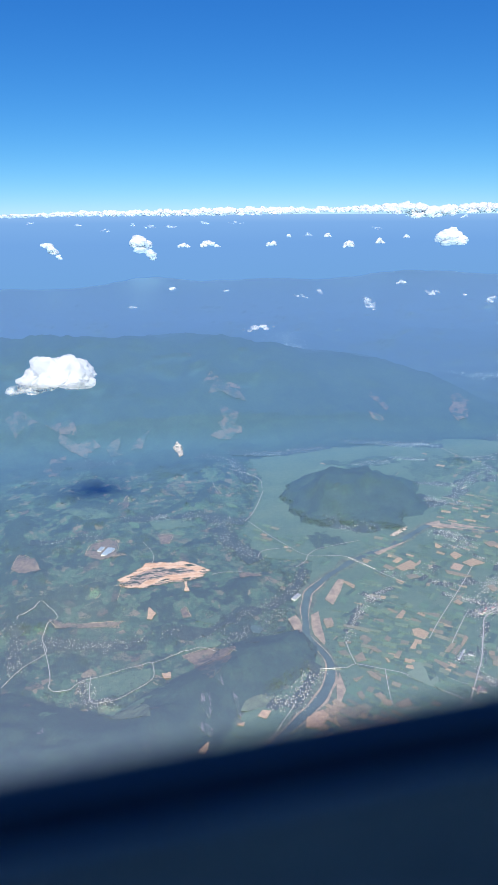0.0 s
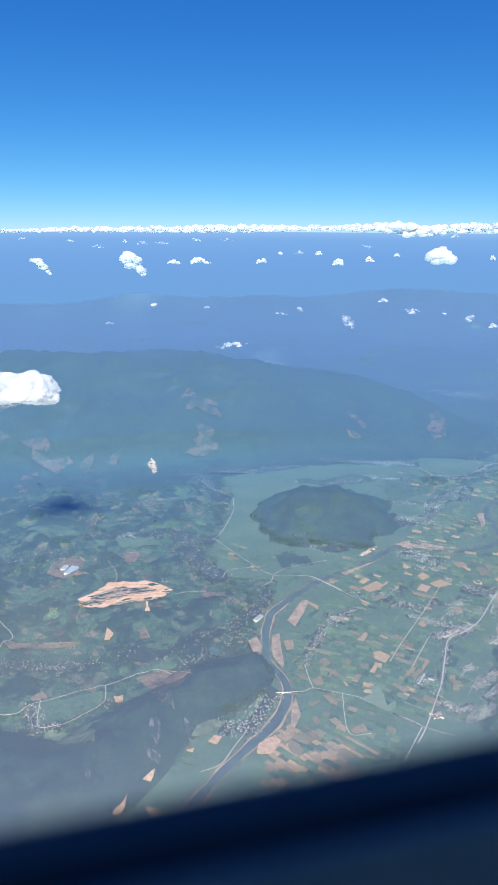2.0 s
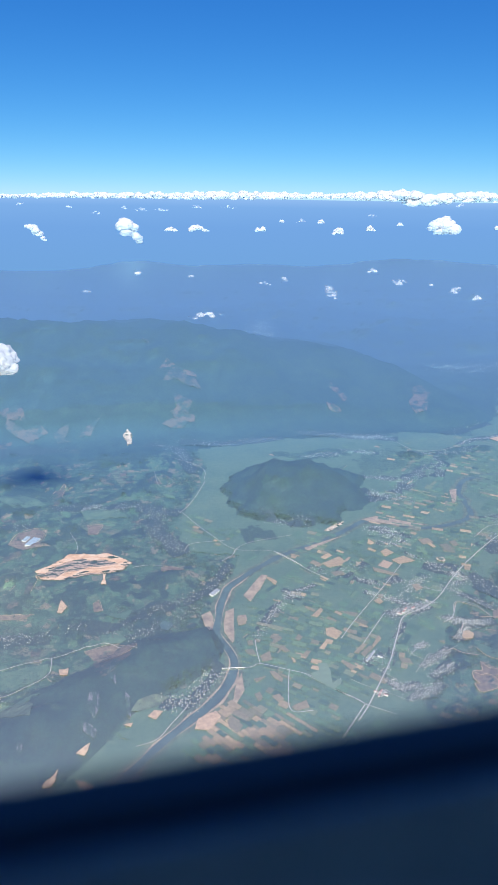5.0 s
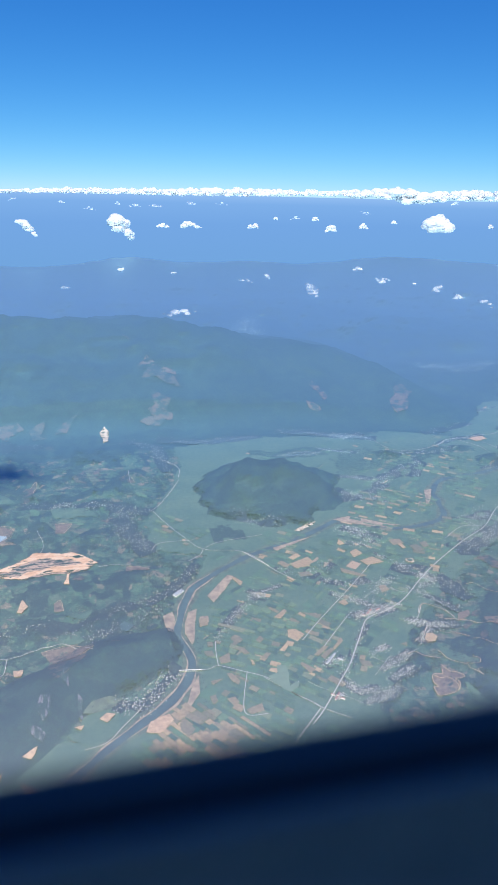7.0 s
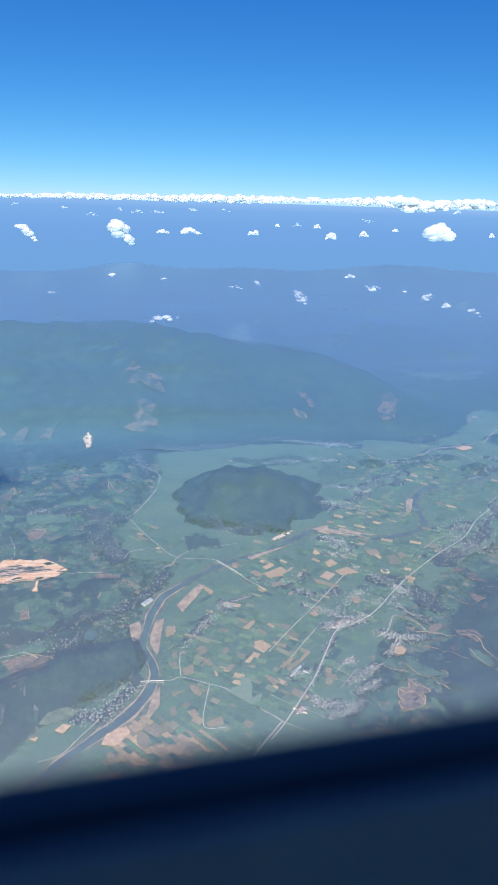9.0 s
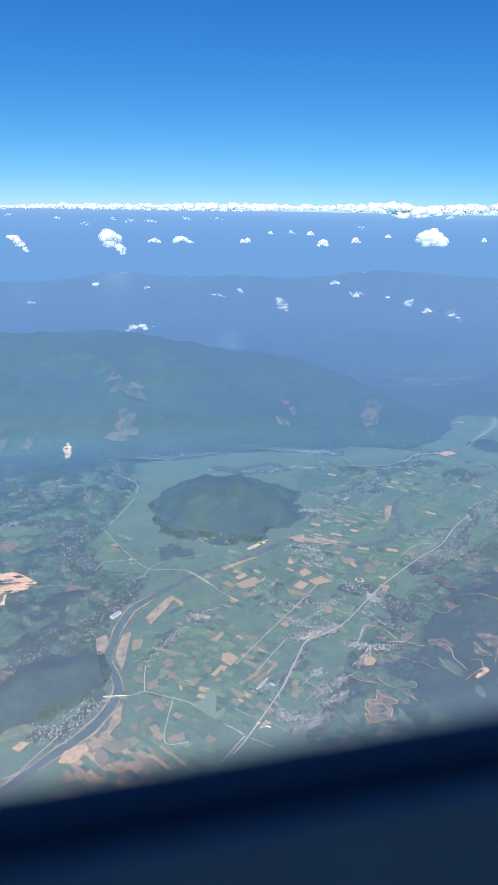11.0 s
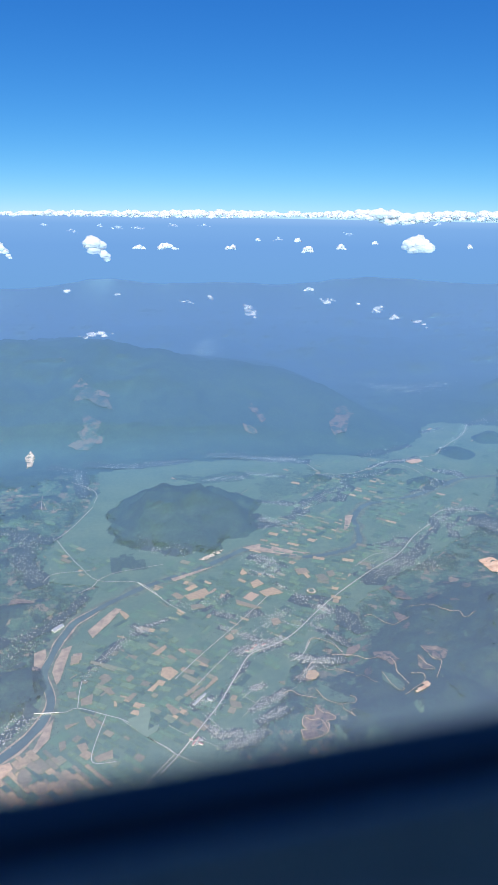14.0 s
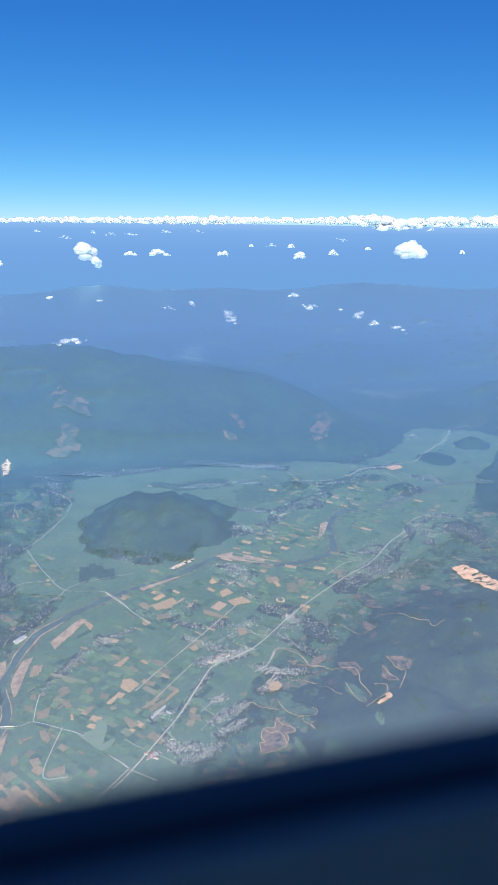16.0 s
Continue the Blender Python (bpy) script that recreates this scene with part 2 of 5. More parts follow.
M_WALL = land("whitewashed walls", by_island([(0.0, (0.34, 0.33, 0.31)), (0.5, (0.54, 0.52, 0.49)), (1.0, (0.82, 0.8, 0.77))]))
M_ROOF = land("mixed roofs", by_island([(0.0, (0.8, 0.8, 0.8)), (0.18, (0.62, 0.63, 0.64)), (0.34, (0.36, 0.38, 0.41)), (0.6, (0.17, 0.19, 0.23)), (0.75, (0.36, 0.22, 0.18)), (0.88, (0.5, 0.42, 0.35)), (1.0, (0.8, 0.78, 0.74))]))
M_ROOF_ONE = land("house roof", by_object([(0.0, (0.8, 0.8, 0.8)), (0.18, (0.62, 0.63, 0.64)), (0.34, (0.36, 0.38, 0.41)), (0.6, (0.17, 0.19, 0.23)), (0.75, (0.36, 0.22, 0.18)), (0.88, (0.5, 0.42, 0.35)), (1.0, (0.8, 0.78, 0.74))]))
M_TIN = land("pale tin roof", speckled((0.52, 0.53, 0.52), 0.2, 0.6))
M_BLUETIN = land("blue tin roof", speckled((0.46, 0.58, 0.62), 0.12, 0.6))
M_REDTILE = land("red tiled roof", speckled((0.55, 0.22, 0.16), 0.25, 0.6))
M_TREE = land("village trees", by_island([(0.0, (0.024, 0.07, 0.044)), (0.7, (0.042, 0.1, 0.056)), (1.0, (0.07, 0.135, 0.07))]))
M_POND = land("shallow pond", speckled((0.24, 0.34, 0.19), 0.1, 0.2))
M_WATER = land("river water", speckled((0.085, 0.155, 0.12), 0.3, 0.08), haze_gain=1.0)
m, nt, out = nodes_of("cloud")
M_CLOUD = m
dif = node(nt, "ShaderNodeBsdfDiffuse", Color=(0.96, 0.96, 0.96, 1))
tra = node(nt, "ShaderNodeBsdfTranslucent", Color=(0.96, 0.96, 0.96, 1))
body = node(nt, "ShaderNodeMixShader", [(1, dif.outputs[0]), (2, tra.outputs[0])], Fac=0.5)
gone = nt.nodes.new("ShaderNodeBsdfTransparent")
nt.links.new(node(nt, "ShaderNodeMixShader", [(1, body.outputs[0]), (2, gone.outputs[0])], Fac=0.3).outputs[0], out.inputs[0])
m, nt, out = nodes_of("cloud bank")
M_BANKCLOUD = m
dif = node(nt, "ShaderNodeBsdfDiffuse", Color=(0.93, 0.93, 0.93, 1))
tra = node(nt, "ShaderNodeBsdfTranslucent", Color=(0.93, 0.93, 0.93, 1))
body = node(nt, "ShaderNodeMixShader", [(1, dif.outputs[0]), (2, tra.outputs[0])], Fac=0.5)
gone = nt.nodes.new("ShaderNodeBsdfTransparent")
nt.links.new(node(nt, "ShaderNodeMixShader", [(1, body.outputs[0]), (2, gone.outputs[0])], Fac=0.12).outputs[0], out.inputs[0])
m, nt, out = nodes_of("cloud wisp")
M_WISP = m
grain = maths(nt, "MULTIPLY", maths(nt, "SUBTRACT", noise_tex(nt, 0.1, 2, 0.5), 0.38), 1.2)
grain.node.use_clamp = True
dif = node(nt, "ShaderNodeBsdfDiffuse", Color=(0.96, 0.96, 0.96, 1))
gone = nt.nodes.new("ShaderNodeBsdfTransparent")
nt.links.new(node(nt, "ShaderNodeMixShader", [(0, grain), (1, gone.outputs[0]), (2, dif.outputs[0])]).outputs[0], out.inputs[0])


# ---- terrain ----
from mathutils.geometry import delaunay_2d_cdt


def hash2(i, j, seed):
    h = np.sin(i * 127.1 + j * 311.7 + seed * 74.7) * 43758.5453
    return h - np.floor(h)


def value_noise(x, y, seed=0):
    i, j = np.floor(x), np.floor(y)
    u, v = x - i, y - j
    u, v = u * u * (3 - 2 * u), v * v * (3 - 2 * v)
    a = hash2(i, j, seed) * (1 - u) + hash2(i + 1, j, seed) * u
    b = hash2(i, j + 1, seed) * (1 - u) + hash2(i + 1, j + 1, seed) * u
    return a * (1 - v) + b * v


def fbm(x, y, scale, octaves=4, seed=0):
    total, amp, norm = 0, 1.0, 0
    for o in range(octaves):
        total = total + amp * value_noise(x / scale + 17.3 * o, y / scale - 9.1 * o, seed + o)
        norm += amp
        amp *= 0.5
        scale *= 0.5
    return total / norm


def ridged(x, y, scale, octaves=4, seed=0):
    total, amp, norm = 0, 1.0, 0
    for o in range(octaves):
        n = value_noise(x / scale + 5.7 * o, y / scale + 3.3 * o, seed + o)
        total = total + amp * (1 - np.abs(2 * n - 1))
        norm += amp
        amp *= 0.5
        scale *= 0.5
    return total / norm


def inside(px, py, poly):
    """Signed distance to a closed outline, positive within."""
    best = np.full(np.shape(px), 1e9)
    odd = np.zeros(np.shape(px), bool)
    for (ax, ay), (bx, by) in zip(poly, poly[1:] + poly[:1]):
        dx, dy = bx - ax, by - ay
        s = np.clip(((px - ax) * dx + (py - ay) * dy) / (dx * dx + dy * dy + 1e-9), 0, 1)
        best = np.minimum(best, np.hypot(px - ax - s * dx, py - ay - s * dy))
        if dy != 0:
            odd ^= ((ay > py) != (by > py)) & (px < dx * (py - ay) / dy + ax)
    return np.where(odd, best, -best)


VALLEY = [(40, 180), (30, 313), (73, 314), (77, 337), (96, 345), (111, 349), (136, 375), (145, 382), (141, 412), (152, 438), (171, 484),
          (180, 508), (139, 524), (136, 573), (170, 655), (190, 711), (190, 776), (297, 795), (435, 772), (488, 803), (502, 781), (532, 769), (580, 788), (630, 827), (656, 874), (690, 897), (735, 884),
          (775, 862), (790, 830), (750, 775), (715, 735), (668, 690), (605, 610), (550, 548), (458, 490), (390, 451), (350, 415), (302, 372), (285, 344), (249, 304), (225, 180)]
MID_HILL = [(190, 649), (189, 618), (188, 583), (201, 570), (219, 569), (238, 557), (257, 548), (294, 549), (324, 573), (345, 611), (348, 650), (322, 690), (280, 705), (225, 690)]
EAST_HILL = [(300, 180), (300, 285), (330, 340), (392, 420), (440, 455), (560, 470), (900, 500), (900, 180)]
WEST_HILL = [(-200, 180), (-200, 385), (-60, 380), (1, 349), (38, 372), (80, 396), (110, 405), (138, 408), (143, 385), (134, 366), (96, 347), (74, 331), (60, 312), (28, 280), (20, 180)]
CREST = [(-260, 1060, 105), (-10, 1050, 112), (50, 1050, 108), (105, 1060, 102), (155, 1050, 113), (190, 1050, 106), (270, 1040, 95), (360, 1040, 74), (440, 1030, 66), (530, 1000, 48), (580, 930, 24), (620, 870, 4)]
FAR_CREST = [(-900, 2800, 30), (-190, 2800, 16), (20, 2800, 10), (233, 2800, 53), (299, 2800, 63), (453, 2800, 32), (682, 2800, 33), (800, 2800, 41), (1044, 2800, 24), (1269, 2800, 44), (1396, 2800, 66), (1583, 2800, 54), (1924, 2800, 27), (3200, 2800, 40)]


FARM_EAST = [(640, 1105), (720, 1062), (860, 1085), (980, 1150), (900, 1200), (780, 1150), (690, 1150)]
QUARRY_PAD = [(12, 478), (12, 512), (40, 534), (76, 530), (92, 508), (70, 476)]
FARM_HIGH = [(400, 1390), (440, 1350), (500, 1400), (520, 1500), (450, 1560), (410, 1480)]


def crest_form(x, y, line, front, back, sharp):
    """The height of a mountain chain that falls away from its crest line."""
    xs, ys, zs = (np.array(c, float) for c in zip(*line))
    cy, cz = 0, 0
    for s in np.linspace(-1, 1, 7) * 0.03 * ys[0]:
        cy = cy + np.interp(x + s, xs, ys) / 7
        cz = cz + np.interp(x + s, xs, zs, left=zs[0], right=0 if zs[-1] < 10 else zs[-1]) / 7
    d = np.where(y < cy, (cy - y) / front, (y - cy) / back)
    fall = np.clip(1 - d, 0, 1)
    return cz * (1 - (1 - fall) ** sharp) * np.minimum(fall * 4, 1)


def terrain(x, y):
    x, y = np.asarray(x, float), np.asarray(y, float)
    z = np.zeros(np.broadcast(x, y).shape)
    valley = inside(x, y, VALLEY)
    rough = np.clip((-valley - 24) / 30, 0, 1) * np.clip((y - 150) / 60, 0, 1)
    z = z + rough * (10 * np.maximum(fbm(x, y, 55, 3, 3) - 0.38, 0) + 15 * np.maximum(fbm(x, y, 24, 3, 45) - 0.48, 0))
    hill = np.clip((inside(x, y, MID_HILL) - 2 + 44 * (fbm(x, y, 34, 4, 13) - 0.5)) / 52, 0, 1)
    z = z + 27 * hill ** 0.85 * (0.5 + 0.8 * ridged(x, y, 58, 4, 7))
    west = np.clip(inside(x, y, WEST_HILL) / 32, 0, 1)
    z = z + 21 * west ** 0.7 * (0.5 + 0.6 * ridged(x, y, 38, 4, 11))
    east = np.clip(inside(x, y, EAST_HILL) / 90, 0, 1)
    z = z + 15 * east ** 0.8 * (0.35 + 0.8 * ridged(x, y, 52, 4, 19))
    spur = 0.52 + 0.75 * ridged(x, y * 0.6, 120, 4, 23)
    foot = 1 - np.clip((valley + 24) / 24, 0, 1) * np.clip((x - 500) / 60, 0, 1)
    z = np.maximum(z, foot * crest_form(x, y, CREST, 240, 420, 1.25) * np.minimum(spur + (1 - spur) * np.clip((y - 900) / 140, 0, 1), 1.0) * (0.84 + 0.27 * ridged(x, y, 75, 4, 29)))
    plateau = np.clip((y - 1120) / 250, 0, 1)
    z = z + plateau * (4 + 36 * np.maximum(ridged(x, y * 1.3, 330, 4, 31) - 0.42, 0)) * np.clip((2750 - y) / 900, 0, 1)
    z = np.maximum(z, crest_form(x, y, FAR_CREST, 700, 900, 1.3) * (0.72 + 0.36 * ridged(x, y, 170, 4, 37)))
    for mx, my, mr, mh in ((536, 708, 15, 5), (556, 668, 18, 9), (648, 758, 22, 9), (728, 804, 22, 11), (437, 706, 16, 5)):
        z = z + mh * np.clip(1.15 - np.hypot(x - mx, y - my) / mr + 0.5 * (fbm(x, y, 18, 2, 81) - 0.5), 0, 1)
    side = np.clip(-valley / 60, 0, 1) * np.clip((x - 640) / 250, 0, 1) * np.clip((y - 500) / 300, 0, 1) * np.clip((1600 - y) / 300, 0, 1)
    z = z + side * 45 * np.maximum(ridged(x, y, 260, 4, 41) - 0.3, 0)
    for farm, level, rim in ((FARM_EAST, 8, 30), (FARM_HIGH, 26, 30), (QUARRY_PAD, 2.2, 14)):
        w = np.clip((inside(x, y, farm) + 0.4 * rim) / rim + 1, 0, 1)
        z = z * (1 - w) + level * w
    z = z - 190 * np.clip((y - 2900) / 700, 0, 1)
    return z - 0.3 * (valley > -30)


def mesh_object(name, verts, faces, material, smooth=False):
    me = bpy.data.meshes.new(name)
    me.from_pydata([tuple(v) for v in verts], [], faces)
    me.materials.append(material)
    if smooth:
        me.polygons.foreach_set("use_smooth", [True] * len(me.polygons))
    me.update()
    return new(name, me)


def sheet():
    ys = [-400.0, -150.0, 60.0, 150.0]
    y = 190.0
    while y < 4440:
        ys.append(y)
        y += max(2.6, 0.0058 * y)
    ys.append(4450.0)
    s = np.concatenate([np.linspace(0, 0.12, 20, endpoint=False), np.linspace(0.12, 0.88, 330, endpoint=False), np.linspace(0.88, 1, 21)])
    rows = []
    for y in ys:
        yy = max(y, 150)
        lo, hi = -0.16 * yy - 90, 0.86 * yy + 260
        mid = (s - 0.12) / 0.76
        x = lo + (hi - lo) * mid
        rows.append(np.stack([x, np.full_like(x, y)], 1))
    g = np.array(rows)
    z = terrain(g[..., 0], g[..., 1])
    co = np.concatenate([g, z[..., None]], 2)
    n, m = z.shape
    idx = np.arange(n * m).reshape(n, m)
    f = np.stack([idx[:-1, :-1], idx[:-1, 1:], idx[1:, 1:], idx[1:, :-1]], -1).reshape(-1, 4)
    me = bpy.data.meshes.new("ground")
    me.vertices.add(n * m)
    me.vertices.foreach_set("co", co.reshape(-1).astype(np.float32))
    me.loops.add(f.size)
    me.loops.foreach_set("vertex_index", f.reshape(-1).astype(np.int32))
    me.polygons.add(len(f))
    me.polygons.foreach_set("loop_start", np.arange(0, f.size, 4, dtype=np.int32))
    me.polygons.foreach_set("loop_total", np.full(len(f), 4, dtype=np.int32))
    me.polygons.foreach_set("use_smooth", np.ones(len(f), bool))
    me.materials.append(M_GROUND)
    c = co.reshape(-1, 3)
    wave = 36 * (fbm(c[:, 0], c[:, 1], 40, 4, 91) - 0.5)
    low = np.minimum.reduce([(770 - c[:, 1]) / 20 + wave / 6, (620 - c[:, 0] + wave) / 6, (-inside(c[:, 0], c[:, 1], MID_HILL) + wave) / 5,
                             (2 - inside(c[:, 0], c[:, 1], WEST_HILL) - 0.6 * wave) / 3, (45 - inside(c[:, 0], c[:, 1], EAST_HILL) - wave) / 4])
    me.attributes.new("scrub", "FLOAT", "POINT").data.foreach_set("value", np.clip(low, 0, 1).astype(np.float32))
    me.update(calc_edges=True)
    me.validate()
    return new("ground", me)


ground = tagged(sheet(), "hazy green valley and forested mountains seen from above", "ground", kind="structure")


def patch(name, outline, material, lift=0.3, step=4.0, wobble=0.8, seed=0, flat=False):
    """A piece of land cover with an uneven edge, laid on the ground."""
    pts = []
    for (ax, ay), (bx, by) in zip(outline, outline[1:] + outline[:1]):
        n = max(1, int(math.hypot(bx - ax, by - ay) / step))
        for k in range(n):
            x, y = ax + (bx - ax) * k / n, ay + (by - ay) * k / n
            far = 120 / (120 + y)
            d = (noise.noise_vector((x * far, y * far, seed)) + 0.6 * noise.noise_vector((x * far * 3, y * far * 3, seed + 5))) * wobble * max(1, y / 400)
            pts.append((x + d.x, y + d.y))
    rim = len(pts)
    xs, ys = [q[0] for q in pts], [q[1] for q in pts]
    if not flat:
        gx, gy = np.meshgrid(np.arange(min(xs), max(xs), step), np.arange(min(ys), max(ys), step))
        gx, gy = gx.ravel(), gy.ravel()
        keep = inside(gx, gy, pts) > 0.4 * step
        pts += list(zip(gx[keep].tolist(), gy[keep].tolist()))
    v, _, f, *_ = delaunay_2d_cdt([Vector(q) for q in pts], [], [list(range(rim))], 1, 1e-4)
    f = [t if (v[t[1]] - v[t[0]]).cross(v[t[2]] - v[t[0]]) > 0 else t[::-1] for t in f]
    xy = np.array([c[:] for c in v])
    z = (0 if flat else np.maximum(terrain(xy[:, 0], xy[:, 1]), 0)) + lift + 0 * xy[:, 0]
    return mesh_object(name, np.column_stack([xy, z]), f, material, True)


tagged(patch("meadow", VALLEY, M_MEADOW, 0.05, 5.0, 3.0, flat=True), "flat pale green farmland along the valley floor", "meadow", kind="structure")
tagged(patch("meadow", FARM_EAST, M_FARMLAND, 0.15, 12.0, 0.8), "pale farmland in a side valley beyond the mountain", "meadow", kind="structure")
tagged(patch("meadow", FARM_HIGH, M_FARMLAND, 0.15, 12.0, 0.8), "pale farmland in a high valley behind the crest", "meadow", kind="structure")


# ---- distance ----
# Distance haze painted as a glowing gradient, paler towards the top.
m, nt, out = nodes_of("glowing blue haze")
M_HAZE_GLOW = m
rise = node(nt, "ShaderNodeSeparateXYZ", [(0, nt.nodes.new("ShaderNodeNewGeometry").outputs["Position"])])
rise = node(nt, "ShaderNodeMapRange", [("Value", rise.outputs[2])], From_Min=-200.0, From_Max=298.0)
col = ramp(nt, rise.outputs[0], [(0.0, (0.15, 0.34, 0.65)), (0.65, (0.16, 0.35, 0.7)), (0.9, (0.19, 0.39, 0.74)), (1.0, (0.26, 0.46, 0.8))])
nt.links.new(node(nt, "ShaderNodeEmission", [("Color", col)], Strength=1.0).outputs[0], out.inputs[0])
bd = mesh_object("backdrop", [(-2600, 4440, -220), (6000, 4440, -220), (6000, 4440, 298), (-2600, 4440, 298)], [(0, 1, 2, 3)], M_HAZE_GLOW)
tagged(bd, "glowing backdrop painted with blue distance haze below the horizon", "backdrop", kind="structure")

# ---- cabin: a window ledge stretched along the line of flight to fit the camera's view, with unseen walls that close and shade it ----
m, nt, out = nodes_of("grey cabin panel")
M_PANEL = m
col = ramp(nt, noise_tex(nt, 30, 3), [(0.3, (0.18, 0.25, 0.36)), (0.7, (0.21, 0.285, 0.4))])
nt.links.new(node(nt, "ShaderNodeBsdfPrincipled", [("Base Color", col)], Roughness=0.7).outputs[0], out.inputs[0])
m, nt, out = nodes_of("black window gasket")
M_GASKET = m
nt.links.new(node(nt, "ShaderNodeBsdfPrincipled", Base_Color=(0.07, 0.085, 0.11, 1), Roughness=0.6).outputs[0], out.inputs[0])


def bar(name, y0, y1, z0, z1, material, x0=-3.0, x1=206.0, edge=0.006):
    """A long rounded bar along X; z is given from the eye."""
    ring, r = [], edge
    for cy, cz, a0 in ((y1 - r, z1 - r, 0), (y0 + r, z1 - r, 90), (y0 + r, z0 + r, 180), (y1 - r, z0 + r, 270)):
        for k in range(4):
            a = radians(a0 + 30 * k)
            ring.append((cy + r * math.cos(a), EYE + cz + r * math.sin(a)))
    n = len(ring)
    v = [(x, y, z) for x in (x0, x1) for y, z in ring]
    f = [(k, (k + 1) % n, n + (k + 1) % n, n + k) for k in range(n)] + [tuple(range(n))[::-1], tuple(range(n, 2 * n))]
    return mesh_object(name, v, f, material)


tagged(bar("window_gasket", 0.165, 0.18, -0.3, -0.1612, M_GASKET, edge=0.002), "black rubber gasket along the cabin window", "window frame", kind="structure")
tagged(bar("window_rim", 0.15, 0.156, -0.3, -0.151, M_GASKET, edge=0.002), "narrow black rim inside the window gasket", "window frame", kind="structure")
tagged(bar("wall_panel", 0.13, 0.136, -0.9, -0.1435, M_PANEL, edge=0.002), "grey cabin panel below the window", "wall", kind="structure")
# from here on out of view: added to keep daylight off the panel
tagged(bar("wall_above", 0.12, 0.2, 0.1, 0.7, M_PANEL), "unseen grey cabin wall above the window, shading the ledge", "wall", kind="structure")
tagged(bar("ceiling", -1.9, 0.2, 0.7, 0.75, M_PANEL), "unseen grey cabin ceiling, shading the ledge", "ceiling", kind="structure")
# the gap between the two back walls lets light in to brighten the panel
tagged(bar("wall_back", -1.9, -1.8, -0.9, -0.2, M_PANEL), "unseen grey cabin wall below the added opposite light slot", "wall", kind="structure")
tagged(bar("wall_back_above", -1.9, -1.8, 0.15, 0.7, M_PANEL), "unseen grey cabin wall above the added opposite light slot", "wall", kind="structure")
tagged(bar("cabin_floor", -1.9, 0.2, -0.98, -0.9, M_PANEL), "unseen grey cabin floor, shading the ledge", "floor", kind="structure")
tagged(bar("wall_end", -1.9, 0.2, -0.9, 0.7, M_PANEL, -3.1, -3.0), "unseen grey cabin end wall, shading the ledge", "wall", kind="structure")
tagged(bar("wall_end", -1.9, 0.2, -0.9, 0.7, M_PANEL, 206.0, 206.1), "unseen grey cabin end wall, shading the ledge", "wall", kind="structure")


# ---- river, roads and land cover ----
def smooth_line(points, step):
    """A curve through the points, in even steps."""
    pts = [Vector(p).to_3d() for p in points]
    pts = [2 * pts[0] - pts[1]] + pts + [2 * pts[-1] - pts[-2]]
    out = []
    for a, b, c, d in zip(pts, pts[1:], pts[2:], pts[3:]):
        n = max(1, int((c - b).length / step))
        for k in range(n):
            t = k / n
            out.append(0.5 * ((2 * b) + (c - a) * t + (2 * a - 5 * b + 4 * c - d) * t * t + (3 * b - a - 3 * c + d) * t ** 3))
    out.append(pts[-2])
    return [(p.x, p.y) for p in out]


def strip(name, points, width, material, lift, step=3.0, uneven=0.0, flat=False):
    """A band of even or uneven width that follows a line over the ground."""
    line = np.array(smooth_line(points, step))
    d = np.gradient(line, axis=0)
    d /= np.linalg.norm(d, axis=1)[:, None] + 1e-9
    side = np.stack([-d[:, 1], d[:, 0]], 1)
    w = np.full(len(line), width / 2)
    wl = w * (1 + uneven * (2 * value_noise(line[:, 0] / 14, line[:, 1] / 14, 5) - 1))
    wr = w * (1 + uneven * (2 * value_noise(line[:, 0] / 14, line[:, 1] / 14, 9) - 1))
    a, b = line + side * wl[:, None], line - side * wr[:, None]
    xy = np.concatenate([a, b])
    z = (0 if flat else np.maximum(terrain(xy[:, 0], xy[:, 1]), 0)) + lift + 0 * xy[:, 0]
    n = len(line)
    return mesh_object(name, np.column_stack([xy, z]), [(k + n, k + n + 1, k + 1, k) for k in range(n - 1)], material, True)


RIVER = [(40, 255), (64, 281), (89, 304), (106, 318), (118, 327), (131, 339), (141, 354), (146, 366), (145, 380), (141, 398), (145, 417), (151, 437),
         (160, 456), (180, 474), (208, 494), (232, 506), (262, 518), (290, 534), (315, 548), (340, 534), (363, 522), (396, 526), (420, 540),
         (430, 570), (438, 595), (457, 618), (487, 629), (522, 634), (570, 655), (612, 674), (700, 668)]
tagged(strip("riverbank", RIVER, 13, M_BANK, 0.1, 3.0, 0.5, True), "scrubby green-brown banks of a winding river", "riverbank", kind="structure")
tagged(strip("river_sand", RIVER[:14], 7.4, M_SAND, 0.15, 2.0, 0.55, True), "narrow sandy margins along the river", "riverbank", kind="structure")
tagged(strip("river", RIVER, 5.6, M_WATER, 0.2, 2.0, 0.3, True), "slow grey-blue river winding through the valley", "river", kind="structure")


def road(width, points):
    tagged(strip("road", points, width * 0.6, M_ROAD, 0.4, 2.0, 0.12), "pale dusty country road", "road", kind="structure")


LAID = []


def edge_track(points, lift):
    """A pale access track along the lower edge of a clearing."""
    y = points[0][1]
    tagged(strip("track", points[: max(3, len(points) - 2)], 0.34 * max(1, y / 450), M_LANE, lift, 1.0, 0.6), "narrow pale dirt track along a hillside clearing", "track", kind="structure")


